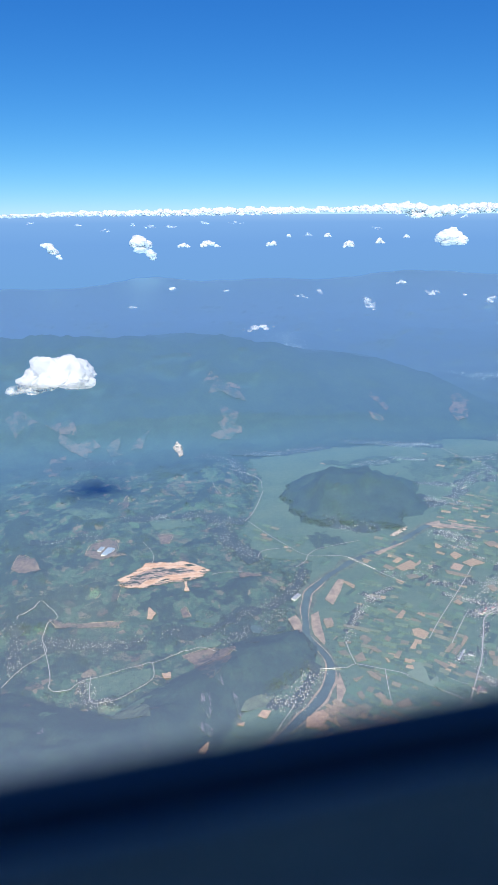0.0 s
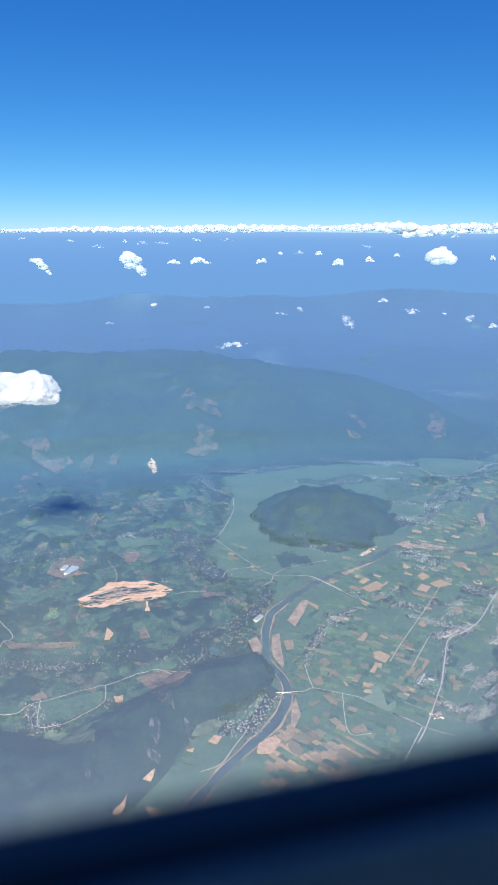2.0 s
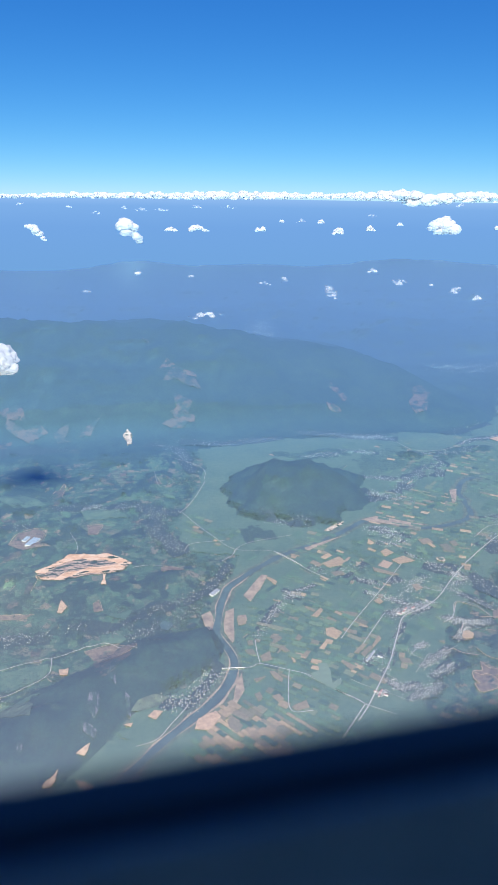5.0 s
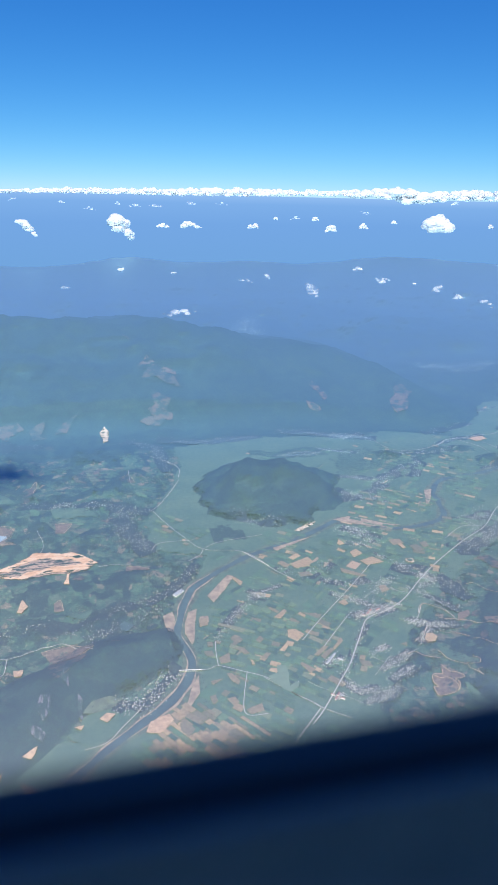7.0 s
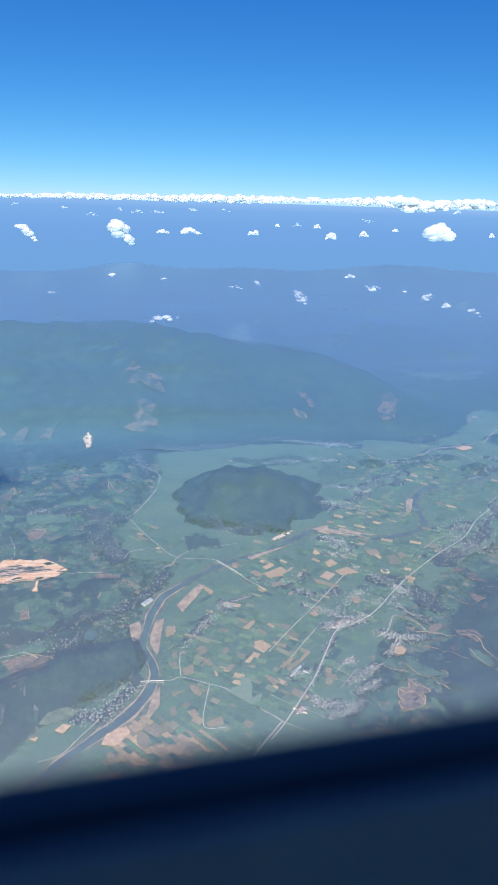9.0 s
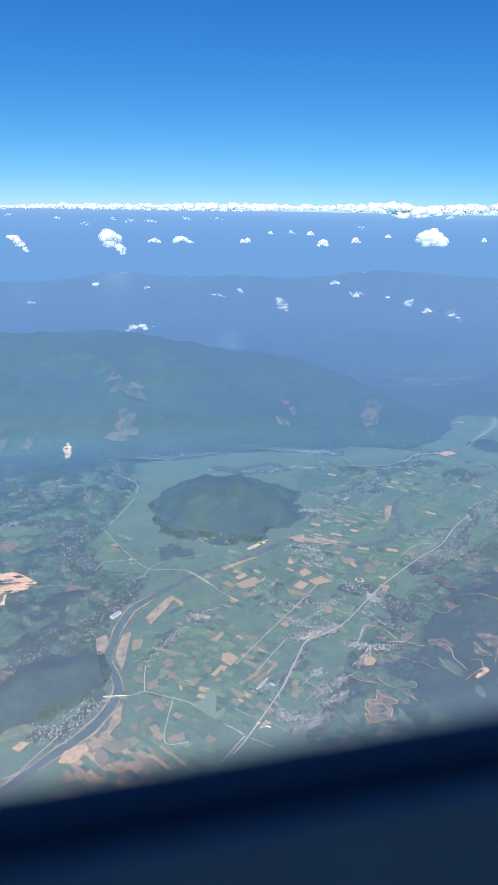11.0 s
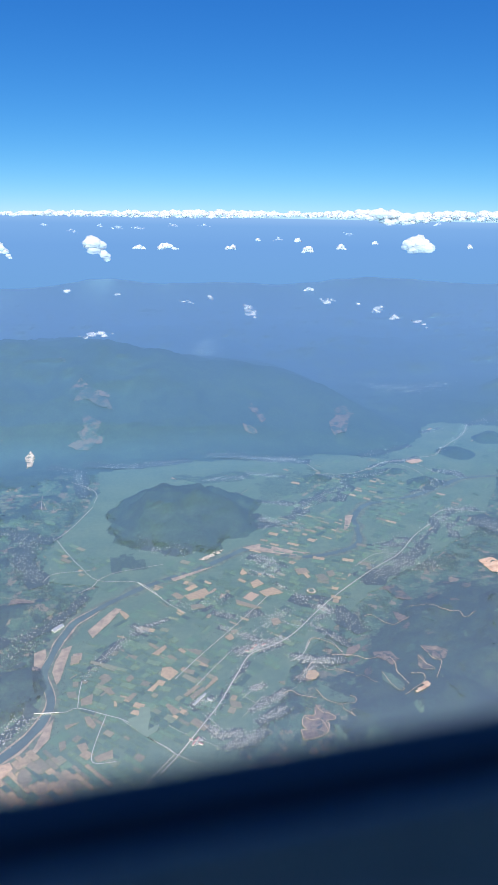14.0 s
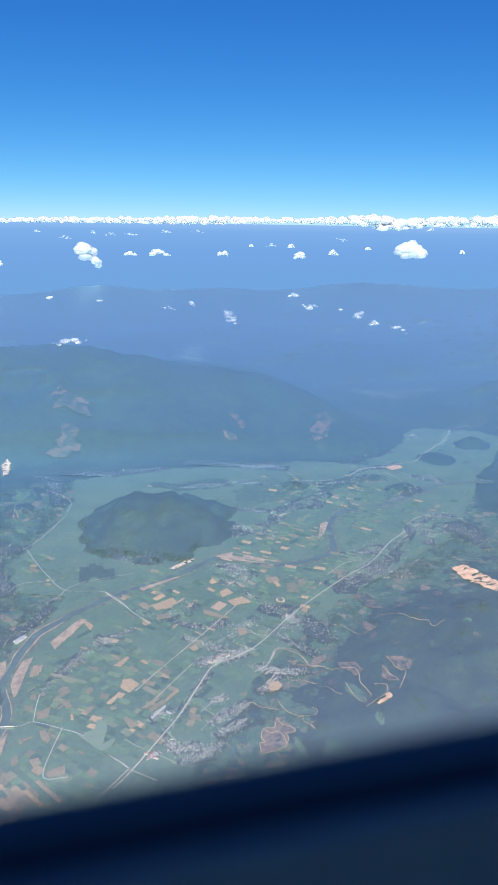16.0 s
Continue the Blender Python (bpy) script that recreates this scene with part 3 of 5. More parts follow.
def land_patch(name, points, material, label, category, lift=0.45, seed=0):
    LAID.append(name)
    lift = lift * 0.5 if name in ("clearing", "pasture", "scrubland", "rock_face") else lift
    tagged(patch(name, points, material, lift + 0.0016 * (len(LAID) % 50), 1.5 if name == "quarry" else 3.0, 0.4 if name == "sandbar" else 0.9, seed), label, category, group=name)
    if name == "clearing" and lift > 0.14 and points[0][1] < 700:
        edge_track(points, lift + 0.12)


road(0.9, [(146, 601), (154, 576), (166, 545), (180, 518), (209, 509), (221, 494), (230, 473), (243, 453)])
road(0.9, [(182, 681), (186, 704), (179, 726), (159, 749)])
road(0.9, [(181, 673), (166, 639), (153, 614), (143, 601)])
road(0.9, [(180, 518), (175, 508), (164, 500)])
road(0.9, [(180, 518), (193, 527), (214, 531), (236, 534)])
road(0.9, [(136, 524), (145, 536), (174, 536)])
road(0.9, [(224, 377), (244, 398), (284, 437), (317, 471)])
road(0.9, [(143, 362), (155, 360), (162, 362), (177, 353), (190, 344), (200, 329), (211, 317), (216, 310), (229, 299)])
road(0.9, [(162, 362), (163, 375), (165, 388)])
road(0.9, [(179, 353), (173, 335), (169, 320), (171, 314), (182, 313)])
road(0.9, [(77, 307), (89, 310), (99, 321), (110, 333)])
road(0.9, [(265, 398), (246, 378), (233, 364)])
road(0.9, [(323, 397), (313, 384), (303, 379)])
road(0.9, [(302, 433), (316, 422), (323, 418)])
road(0.9, [(398, 496), (425, 514), (446, 510)])
road(1.3, [(205, 299), (216, 310), (233, 330), (247, 347), (265, 374), (278, 392), (296, 399), (315, 410), (341, 434), (367, 456), (411, 488), (446, 510), (477, 541), (505, 563)])
road(1.2, [(190, 287), (202, 299), (215, 312)])
road(1.2, [(514, 578), (541, 593), (578, 578)])
road(1.1, [(441, 756), (450, 722), (480, 714), (516, 728), (536, 743), (568, 746), (589, 752), (616, 757), (654, 793), (699, 831), (734, 877)])
road(0.9, [(550, 738), (563, 714), (565, 692)])
road(0.9, [(571, 746), (579, 720), (584, 697)])
road(0.9, [(-66, 390), (-54, 409), (-40, 424), (-43, 441), (-39, 455), (-34, 462), (-34, 472), (-44, 486), (-50, 476), (-60, 470), (-61, 463)])
road(0.9, [(-37, 382), (-35, 379), (-25, 379), (-15, 388), (4, 391), (30, 394)])
road(0.9, [(-11, 391), (-12, 367), (-7, 360), (5, 361), (14, 366), (28, 377), (30, 394)])
road(0.9, [(-42, 434), (-38, 410), (-36, 390), (-37, 382)])
road(0.9, [(91, 501), (103, 503), (117, 501)])
road(0.9, [(30, 394), (46, 402), (66, 402), (84, 378)])
road(0.6, [(130, 704), (131, 668), (144, 676)])
road(0.6, [(41, 573), (47, 541), (35, 519)])

road(0.5, [(261, 348), (270, 355), (279, 362)])
road(0.5, [(258, 332), (268, 341), (276, 348), (282, 342)])
road(0.5, [(299, 359), (311, 368), (317, 375)])
road(0.5, [(233, 333), (239, 322), (244, 314)])
road(0.5, [(237, 338), (243, 327)])
road(0.5, [(283, 348), (291, 349), (299, 352)])
road(0.5, [(263, 351), (269, 343), (274, 337)])
road(0.5, [(230, 319), (235, 315), (241, 309)])
road(0.5, [(214, 335), (220, 328), (224, 325)])
road(0.6, [(188, 345), (200, 329), (211, 316), (215, 310)])
road(0.6, [(200, 329), (207, 333), (208, 337)])
road(0.5, [(311, 429), (316, 422), (320, 416)])
road(0.6, [(317, 390), (326, 402), (337, 397), (340, 389), (342, 377), (351, 374)])

land_patch("sandbar", [(152, 426), (159, 429), (155, 412), (151, 391), (149, 388), (146, 401), (148, 413)], M_SAND, "pale sandbar beside the river channel", "sandbar", 0.3)
land_patch("sandbar", [(134, 425), (141, 429), (142, 421), (138, 402), (134, 396)], M_SAND, "pale sandbar beside the river channel", "sandbar", 0.3)
land_patch("sandbar", [(148, 356), (146, 339), (132, 320), (119, 312), (126, 321), (138, 333), (142, 345)], M_SAND, "pale sandbar beside the river channel", "sandbar", 0.3)
land_patch("sandbar", [(170, 445), (191, 472), (196, 469), (185, 451), (173, 435)], M_SAND, "pale sandbar beside the river channel", "sandbar", 0.3)
land_patch("sandbar", [(239, 508), (268, 519), (279, 522), (256, 510), (241, 503)], M_SAND, "pale sandbar beside the river channel", "sandbar", 0.3)
land_patch("sandbar", [(159, 419), (166, 419), (165, 411), (160, 411)], M_SAND, "pale sandbar beside the river channel", "sandbar", 0.3)
land_patch("sandbar", [(310, 551), (329, 556), (355, 535), (369, 528), (352, 527), (323, 541)], M_SAND, "pale sandbar beside the river channel", "sandbar", 0.3)
land_patch("sandbar", [(430, 599), (439, 600), (422, 571), (415, 566)], M_SAND, "pale sandbar beside the river channel", "sandbar", 0.3)
land_patch("quarry", [(510, 483), (521, 483), (527, 464), (529, 442), (521, 430), (512, 449), (509, 466)], M_QUARRY, "bare orange earth dug out of the green hills", "quarry", 0.42)
land_patch("rock_face", [(105, 836), (111, 845), (117, 833), (115, 810), (108, 805)], M_PALE, "pale bare rock face in the forest", "rock face", 0.5)
land_patch("rock_face", [(267, 537), (277, 543), (293, 551), (289, 545), (272, 534)], M_PALE, "pale bare rock face in the forest", "rock face", 0.5)
land_patch("clearing", [(7, 479), (10, 500), (15, 502), (12, 478)], M_CLEAR, "brown cleared patch on a forested slope", "clearing", 0.12)
land_patch("clearing", [(-9, 568), (-1, 584), (15, 591), (19, 581), (8, 559)], M_CLEAR, "brown cleared patch on a forested slope", "clearing", 0.12)
land_patch("clearing", [(-103, 896), (-85, 905), (-60, 880), (-78, 880), (-88, 865)], M_CLEAR, "brown cleared patch on a forested slope", "clearing", 0.12)
land_patch("clearing", [(-53, 875), (-18, 880), (-12, 859), (-33, 864)], M_CLEAR, "brown cleared patch on a forested slope", "clearing", 0.12)
land_patch("clearing", [(-56, 797), (-40, 829), (-27, 832), (-36, 786), (-46, 772)], M_CLEAR, "brown cleared patch on a forested slope", "clearing", 0.12)
land_patch("clearing", [(32, 453), (37, 463), (40, 455), (35, 449)], M_CLEAR, "brown cleared patch on a forested slope", "clearing", 0.12)
land_patch("clearing", [(-52, 380), (-47, 389), (-40, 385), (-47, 379)], M_CLEAR, "brown cleared patch on a forested slope", "clearing", 0.12)
land_patch("clearing", [(16, 409), (24, 410), (21, 400), (16, 399)], M_CLEAR, "brown cleared patch on a forested slope", "clearing", 0.12)
land_patch("clearing", [(56, 390), (77, 398), (80, 374), (73, 362), (57, 349)], M_CLEAR, "brown cleared patch on a forested slope", "clearing", 0.12)
land_patch("clearing", [(34, 381), (40, 383), (37, 356), (35, 376)], M_CLEAR, "brown cleared patch on a forested slope", "clearing", 0.12)
land_patch("clearing", [(89, 705), (101, 725), (95, 669)], M_CLEAR, "brown cleared patch on a forested slope", "clearing", 0.12)
land_patch("clearing", [(24, 652), (35, 685), (36, 663), (26, 636)], M_CLEAR, "brown cleared patch on a forested slope", "clearing", 0.12)
land_patch("clearing", [(-66, 536), (-53, 539), (-46, 534), (-57, 526)], M_CLEAR, "brown cleared patch on a forested slope", "clearing", 0.12)
land_patch("clearing", [(72, 700), (92, 729), (85, 673)], M_CLEAR, "brown cleared patch on a forested slope", "clearing", 0.12)
land_patch("clearing", [(159, 931), (177, 949), (188, 935), (214, 923), (213, 914), (187, 924), (172, 927)], M_CLEAR, "brown cleared patch on a forested slope", "clearing", 0.12)
land_patch("clearing", [(526, 889), (546, 903), (552, 878), (533, 854), (519, 863)], M_CLEAR, "brown cleared patch on a forested slope", "clearing", 0.12)
land_patch("clearing", [(410, 918), (422, 874), (414, 871), (402, 903)], M_CLEAR, "brown cleared patch on a forested slope", "clearing", 0.12)
land_patch("clearing", [(176, 888), (200, 871), (191, 856), (177, 867)], M_CLEAR, "brown cleared patch on a forested slope", "clearing", 0.12)
land_patch("clearing", [(148, 1020), (156, 1014), (159, 1002), (151, 1009)], M_CLEAR, "brown cleared patch on a forested slope", "clearing", 0.12)
land_patch("clearing", [(341, 368), (350, 377), (351, 370), (342, 365)], M_CLEAR, "brown cleared patch on a forested slope", "clearing", 0.12)
land_patch("clearing", [(253, 315), (261, 315), (261, 308), (254, 308)], M_CLEAR, "brown cleared patch on a forested slope", "clearing", 0.12)
land_patch("clearing", [(391, 358), (397, 361), (402, 348), (395, 345)], M_CLEAR, "brown cleared patch on a forested slope", "clearing", 0.12)
land_patch("clearing", [(381, 350), (383, 349), (384, 332), (379, 334)], M_CLEAR, "brown cleared patch on a forested slope", "clearing", 0.12)
land_patch("clearing", [(358, 374), (366, 366), (371, 348), (358, 364)], M_CLEAR, "brown cleared patch on a forested slope", "clearing", 0.12)
land_patch("clearing", [(407, 459), (420, 460), (422, 432), (411, 440)], M_CLEAR, "brown cleared patch on a forested slope", "clearing", 0.12)
land_patch("clearing", [(300, 322), (303, 316), (300, 306), (294, 305), (292, 312)], M_CLEAR, "brown cleared patch on a forested slope", "clearing", 0.12)
land_patch("clearing", [(383, 386), (398, 395), (395, 386), (386, 384)], M_CLEAR, "brown cleared patch on a forested slope", "clearing", 0.12)
land_patch("clearing", [(300, 362), (311, 365), (317, 359), (308, 356)], M_CLEAR, "brown cleared patch on a forested slope", "clearing", 0.12)
land_patch("pond", [(199.1, 354.6), (204.5, 353.4), (204.7, 344.2), (202.8, 337.6), (201.8, 333.5), (206.3, 336.8), (208.5, 335.5), (206.3, 331.7), (200.6, 327.9), (197.0, 332.1), (192.9, 338.1), (191.1, 345.5), (197.3, 347.7)], M_POND, "shallow grey-green pond among the fields", "pond", 0.35)



land_patch("digging", [(15.8, 505.3), (29.3, 519.2), (40.7, 529.4), (58.9, 527.9), (79.5, 519.5), (88.7, 508.1), (82.9, 497.8), (68.5, 495.7), (54.7, 496.4), (36.9, 492.6), (20.6, 495.9)], M_WORKED, "half-overgrown orange diggings between quarry terraces", "quarry", 0.25)
land_patch("clearing", [(-34.1, 864.2), (-17.4, 853.5), (-0.8, 839.8), (-4.2, 824.4), (-20.9, 839.8), (-37.7, 855.0)], M_CLEAR, "tan terraced clearing among the hill woods", "clearing", 0.3)
land_patch("clearing", [(-14.1, 851.0), (6.6, 854.9), (14.4, 845.2), (2.5, 834.7), (-10.9, 840.7)], M_CLEAR, "tan terraced clearing among the hill woods", "clearing", 0.3)
land_patch("clearing", [(19.8, 841.9), (41.4, 854.9), (33.0, 831.1), (43.0, 826.8), (25.9, 823.7)], M_CLEAR, "tan terraced clearing among the hill woods", "clearing", 0.3)
land_patch("clearing", [(50.4, 834.8), (62.1, 851.5), (81.5, 867.4), (73.1, 856.1), (64.3, 836.1)], M_CLEAR, "tan terraced clearing among the hill woods", "clearing", 0.3)
land_patch("clearing", [(-53.7, 784.1), (-46.5, 819.1), (-27.6, 834.9), (-30.6, 821.6), (-36.0, 803.3), (-35.7, 766.9)], M_CLEAR, "tan terraced clearing among the hill woods", "clearing", 0.3)
land_patch("clearing", [(155.7, 847.4), (171.6, 853.0), (189.4, 847.3), (180.0, 837.7), (165.6, 840.1)], M_CLEAR, "pale brown cleared patch among the hill woods", "clearing", 0.3)
land_patch("clearing", [(23.7, 662.5), (35.4, 684.1), (33.4, 655.0), (28.6, 636.8)], M_CLEAR, "tan terraced clearing among the hill woods", "clearing", 0.3)
land_patch("clearing", [(68.4, 700.4), (78.0, 706.4), (84.9, 682.5), (73.2, 684.9)], M_CLEAR, "tan terraced clearing among the hill woods", "clearing", 0.3)
land_patch("scrubland", [(85.0, 716.6), (95.3, 726.5), (92.6, 700.0), (98.8, 682.8), (92.6, 669.8)], M_BANK, "pale green scrubland at a hill foot", "scrub", 0.32)
land_patch("clearing", [(117.3, 677.3), (129.8, 688.0), (134.6, 672.2), (123.0, 667.5)], M_CLEAR, "tan terraced clearing among the hill woods", "clearing", 0.3)
land_patch("scrubland", [(50.2, 586.5), (63.7, 596.5), (77.9, 581.4), (65.5, 566.4), (56.0, 573.4)], M_BANK, "pale green scrubland at a hill foot", "scrub", 0.32)
land_patch("clearing", [(-11.4, 565.8), (-4.8, 584.8), (9.9, 593.2), (19.7, 584.5), (14.8, 555.0), (26.6, 546.5), (2.9, 553.5)], M_TERRACE, "tan terraced clearing among the hill woods", "clearing", 0.3)
land_patch("pasture", [(-13.6, 390.6), (5.4, 387.1), (28.2, 388.7), (26.1, 375.5), (5.8, 363.8), (-10.0, 366.9), (-14.1, 380.6)], M_MEADOW, "light green pasture between low hills", "meadow", 0.3)
land_patch("scrubland", [(-7.1, 358.8), (9.4, 350.7), (22.4, 337.9), (21.0, 321.4), (3.7, 335.9), (-7.6, 346.8)], M_BANK, "pale green scrubland at a hill foot", "scrub", 0.32)
land_patch("clearing", [(50.5, 399.5), (71.2, 399.4), (84.3, 383.7), (72.1, 374.5), (61.2, 373.6), (53.7, 393.2)], M_TERRACE, "tan terraced clearing among the hill woods", "clearing", 0.3)
land_patch("scrubland", [(76.5, 334.5), (81.0, 341.2), (92.1, 346.0), (100.5, 344.1), (94.0, 338.0), (85.0, 335.2)], M_BANK, "pale green scrubland at a hill foot", "scrub", 0.32)
land_patch("pasture", [(67.9, 320.7), (80.7, 319.8), (103.7, 334.6), (109.1, 328.4), (92.8, 314.6), (81.7, 307.3), (70.4, 315.6)], M_MEADOW, "light green pasture between low hills", "meadow", 0.3)
land_patch("bare_plot", [(85.6, 329.3), (89.9, 334.1), (94.6, 331.9), (89.9, 325.4)], M_PLOT, "bare tan plot beside the river hills", "field", 0.5)
land_patch("bare_plot", [(566, 742), (571, 731), (590, 737), (587, 748)], M_PLOT, "bare tan plot beside the far valley road", "field", 0.5)
land_patch("bare_plot", [(71.8, 325.2), (76.7, 325.4), (75.2, 322.1)], M_PLOT, "bare tan plot beside the river hills", "field", 0.5)
land_patch("bare_plot", [(44.6, 304.2), (52.7, 310.4), (50.8, 306.3), (48.9, 303.6)], M_PLOT, "bare tan plot beside the river hills", "field", 0.5)
land_patch("bare_plot", [(27.6, 285.5), (36.6, 294.8), (34.7, 289.5), (30.3, 284.9)], M_PLOT, "bare tan plot beside the river hills", "field", 0.5)
land_patch("bare_plot", [(44.8, 291.4), (48.9, 288.6), (53.6, 283.7), (46.8, 281.8)], M_PLOT, "bare tan plot beside the river hills", "field", 0.5)
land_patch("bare_plot", [(34.3, 382.1), (40.3, 383.5), (39.9, 375.7), (34.7, 376.2)], M_PLOT, "bare tan plot beside the river hills", "field", 0.5)
land_patch("bare_plot", [(31.4, 450.4), (34.8, 464.9), (39.7, 455.9), (35.4, 449.4)], M_PLOT, "bare tan plot beside the river hills", "field", 0.5)
land_patch("clearing", [(57.0, 455.6), (62.3, 458.3), (64.5, 446.2), (58.2, 445.4)], M_TERRACE, "tan terraced clearing among the hill woods", "clearing", 0.3)
land_patch("pond", [(102.1, 416.8), (106.3, 422.1), (112.8, 417.6), (107.8, 408.8), (102.7, 409.1)], M_WATER, "small grey-green pond beside the village", "pond", 0.4)
land_patch("bare_plot", [(114.1, 320.9), (125.6, 325.4), (127.6, 320.0), (118.2, 310.7), (110.4, 312.6)], M_PLOT, "bare tan plot beside the river hills", "field", 0.5)
land_patch("clearing", [(16.2, 450.4), (-34.7, 459.6), (-34.1, 452.4), (8.3, 447.2)], M_TERRACE, "tan terraced clearing among the hill woods", "clearing", 0.3)


for outline in ([(51, 332), (53.5, 339), (59, 341), (58.5, 330), (55, 324)], [(65, 353), (66, 366), (70, 366), (69, 348)], [(74, 332), (74, 345), (77, 342), (76, 330)],
                [(47, 317), (51, 321), (57, 318), (55, 313)], [(15, 302), (15.5, 307), (18.5, 305), (18, 300)], [(-40, 324), (-40, 331), (-36, 331), (-35, 321)]):
    land_patch("rock_face", outline, M_CLIFF, "grey weathered limestone face in the hill forest", "rock face", 0.35)
for outline in ([(62, 416), (74, 415), (79, 401), (62, 401)], [(-5, 358), (9, 352), (25, 349), (18, 343), (-2, 349)], [(-34, 660), (-4, 665), (19, 637), (-11, 632)],
                [(49, 621), (83, 621), (93, 598), (56, 599)], [(65, 435), (87, 439), (79, 427)]):
    land_patch("pasture", outline, M_MEADOW, "light green pasture between low hills", "meadow", 0.3)
for outline in ([(-72, 548), (-66, 575), (-53, 559), (-47, 539), (-60, 536)], [(56, 587), (70, 588), (64, 567), (56, 567)], [(113, 498), (123, 498), (132, 492), (112, 489)]):
    land_patch("clearing", outline, M_TERRACE, "tan terraced clearing among the hill woods", "clearing", 0.3)


def lane(width, points):
    tagged(strip("track", points, width * 0.75, M_LANE, 0.3, 1.0, 0.4), "narrow tan dirt track across the hills", "track", kind="structure")


land_patch("quarry", [(13.4, 510.9), (20.6, 514.3), (27.2, 520.8), (36.4, 528.3), (39.3, 533.3), (52.2, 532.1), (61.5, 528.5), (70.0, 530.1), (75.8, 526.6), (82.0, 519.5), (86.0, 514.8), (90.6, 508.3), (80.9, 507.7), (73.9, 515.0), (67.4, 519.5), (57.7, 519.4), (51.2, 524.0), (44.8, 523.0), (37.9, 520.7), (31.4, 516.3), (25.0, 512.6), (22.5, 505.4), (15.8, 507.1)], M_QUARRY, "bare orange quarry terraces dug out of the green hills", "quarry", 0.42)
land_patch("quarry", [(14.7, 503.7), (20.9, 501.2), (29.5, 496.2), (38.1, 505.2), (46.3, 504.0), (56.3, 509.1), (70.4, 508.0), (80.1, 508.7), (86.2, 503.0), (82.3, 499.7), (71.1, 497.7), (55.0, 499.0), (40.9, 497.0), (32.8, 492.7), (22.7, 496.1), (16.2, 498.7)], M_QUARRY, "bare orange quarry terraces dug out of the green hills", "quarry", 0.42)
land_patch("quarry", [(67.3, 500.6), (70.0, 499.9), (67.5, 486.6), (69.0, 479.0), (64.2, 480.2), (66.3, 487.8)], M_QUARRY, "bare orange quarry terraces dug out of the green hills", "quarry", 0.42)
land_patch("clearing", [(11.0, 502.7), (16.2, 499.6), (11.9, 479.6), (7.5, 479.0)], M_CLEAR, "grey-brown cleared pad beside the quarry", "clearing", 0.3)
land_patch("clearing", [(304.8, 333.1), (307.0, 325.6), (310.2, 322.5), (311.9, 317.2), (310.9, 315.2), (305.6, 316.2), (306.4, 312.4), (304.0, 308.1), (299.9, 306.4), (297.0, 305.8), (291.9, 305.5), (288.9, 306.7), (289.7, 314.1), (292.6, 313.4), (291.7, 318.5), (295.1, 325.1), (301.3, 324.6), (303.1, 328.8)], M_TERRACE, "tan terraced clearing on a wooded eastern hill", "clearing", 0.15)
land_patch("clearing", [(388.9, 359.6), (400.4, 359.7), (404.7, 350.8), (398.4, 343.5), (390.8, 345.9), (388.6, 351.0)], M_TERRACE, "tan terraced clearing on a wooded eastern hill", "clearing", 0.15)
land_patch("clearing", [(381.1, 348.9), (382.8, 345.8), (384.0, 331.1), (378.5, 333.3), (377.2, 340.7)], M_TERRACE, "tan terraced clearing on a wooded eastern hill", "clearing", 0.15)
land_patch("clearing", [(360.7, 373.7), (369.2, 363.5), (369.9, 351.8), (363.8, 349.1), (359.5, 364.0)], M_TERRACE, "tan terraced clearing on a wooded eastern hill", "clearing", 0.15)
land_patch("clearing", [(399.0, 422.2), (401.2, 400.1), (393.5, 402.6)], M_TERRACE, "tan terraced clearing on a wooded eastern hill", "clearing", 0.15)
land_patch("clearing", [(347.4, 384.9), (356.8, 387.4), (355.7, 382.4), (348.8, 377.6), (341.9, 375.6)], M_TERRACE, "tan terraced clearing on a wooded eastern hill", "clearing", 0.15)
land_patch("quarry", [(362.3, 317.2), (368.7, 321.1), (373.6, 321.9), (373.6, 317.4), (367.6, 313.6), (363.1, 314.9)], M_QUARRY, "bare orange earth dug out of the green hills", "quarry", 0.42)
land_patch("clearing", [(354.9, 346.4), (358.8, 340.7), (362.6, 327.8), (356.1, 322.0), (353.5, 328.7), (351.5, 337.1)], M_MEADOW, "grassy clearing on a wooded eastern hill", "clearing", 0.15)
land_patch("clearing", [(310.4, 347.0), (317.2, 350.6), (323.5, 336.7), (329.2, 327.7), (326.4, 323.5), (320.0, 327.0), (313.6, 334.4)], M_MEADOW, "grassy clearing on a wooded eastern hill", "clearing", 0.15)
land_patch("clearing", [(309.2, 311.3), (311.0, 310.6), (313.2, 298.6), (310.6, 298.1), (309.1, 306.1)], M_MEADOW, "grassy clearing on a wooded eastern hill", "clearing", 0.15)
lane(0.7, [(304.8, 333.1), (307.0, 325.6), (310.2, 322.5), (311.9, 317.2), (310.9, 315.2), (305.6, 316.2), (306.4, 312.4), (304.0, 308.1), (299.9, 306.4), (297.0, 305.8), (291.9, 305.5), (288.9, 306.7), (289.7, 314.1), (292.6, 313.4), (291.7, 318.5), (295.1, 325.1), (301.3, 324.6), (303.1, 328.8)])
lane(0.6, [(356.8, 317.2), (363.1, 318.7), (371.2, 322.4), (375.0, 327.0), (374.6, 330.8), (369.9, 335.3)])
lane(0.7, [(333.2, 380.1), (348.0, 375.7), (355.1, 367.8), (365.3, 359.1), (365.4, 349.0), (363.2, 341.9), (364.9, 332.7), (363.6, 325.9), (360.8, 325.7)])
lane(0.5, [(354.9, 346.4), (354.4, 334.9), (356.0, 325.8), (357.6, 322.0), (359.2, 323.0), (359.0, 328.2)])
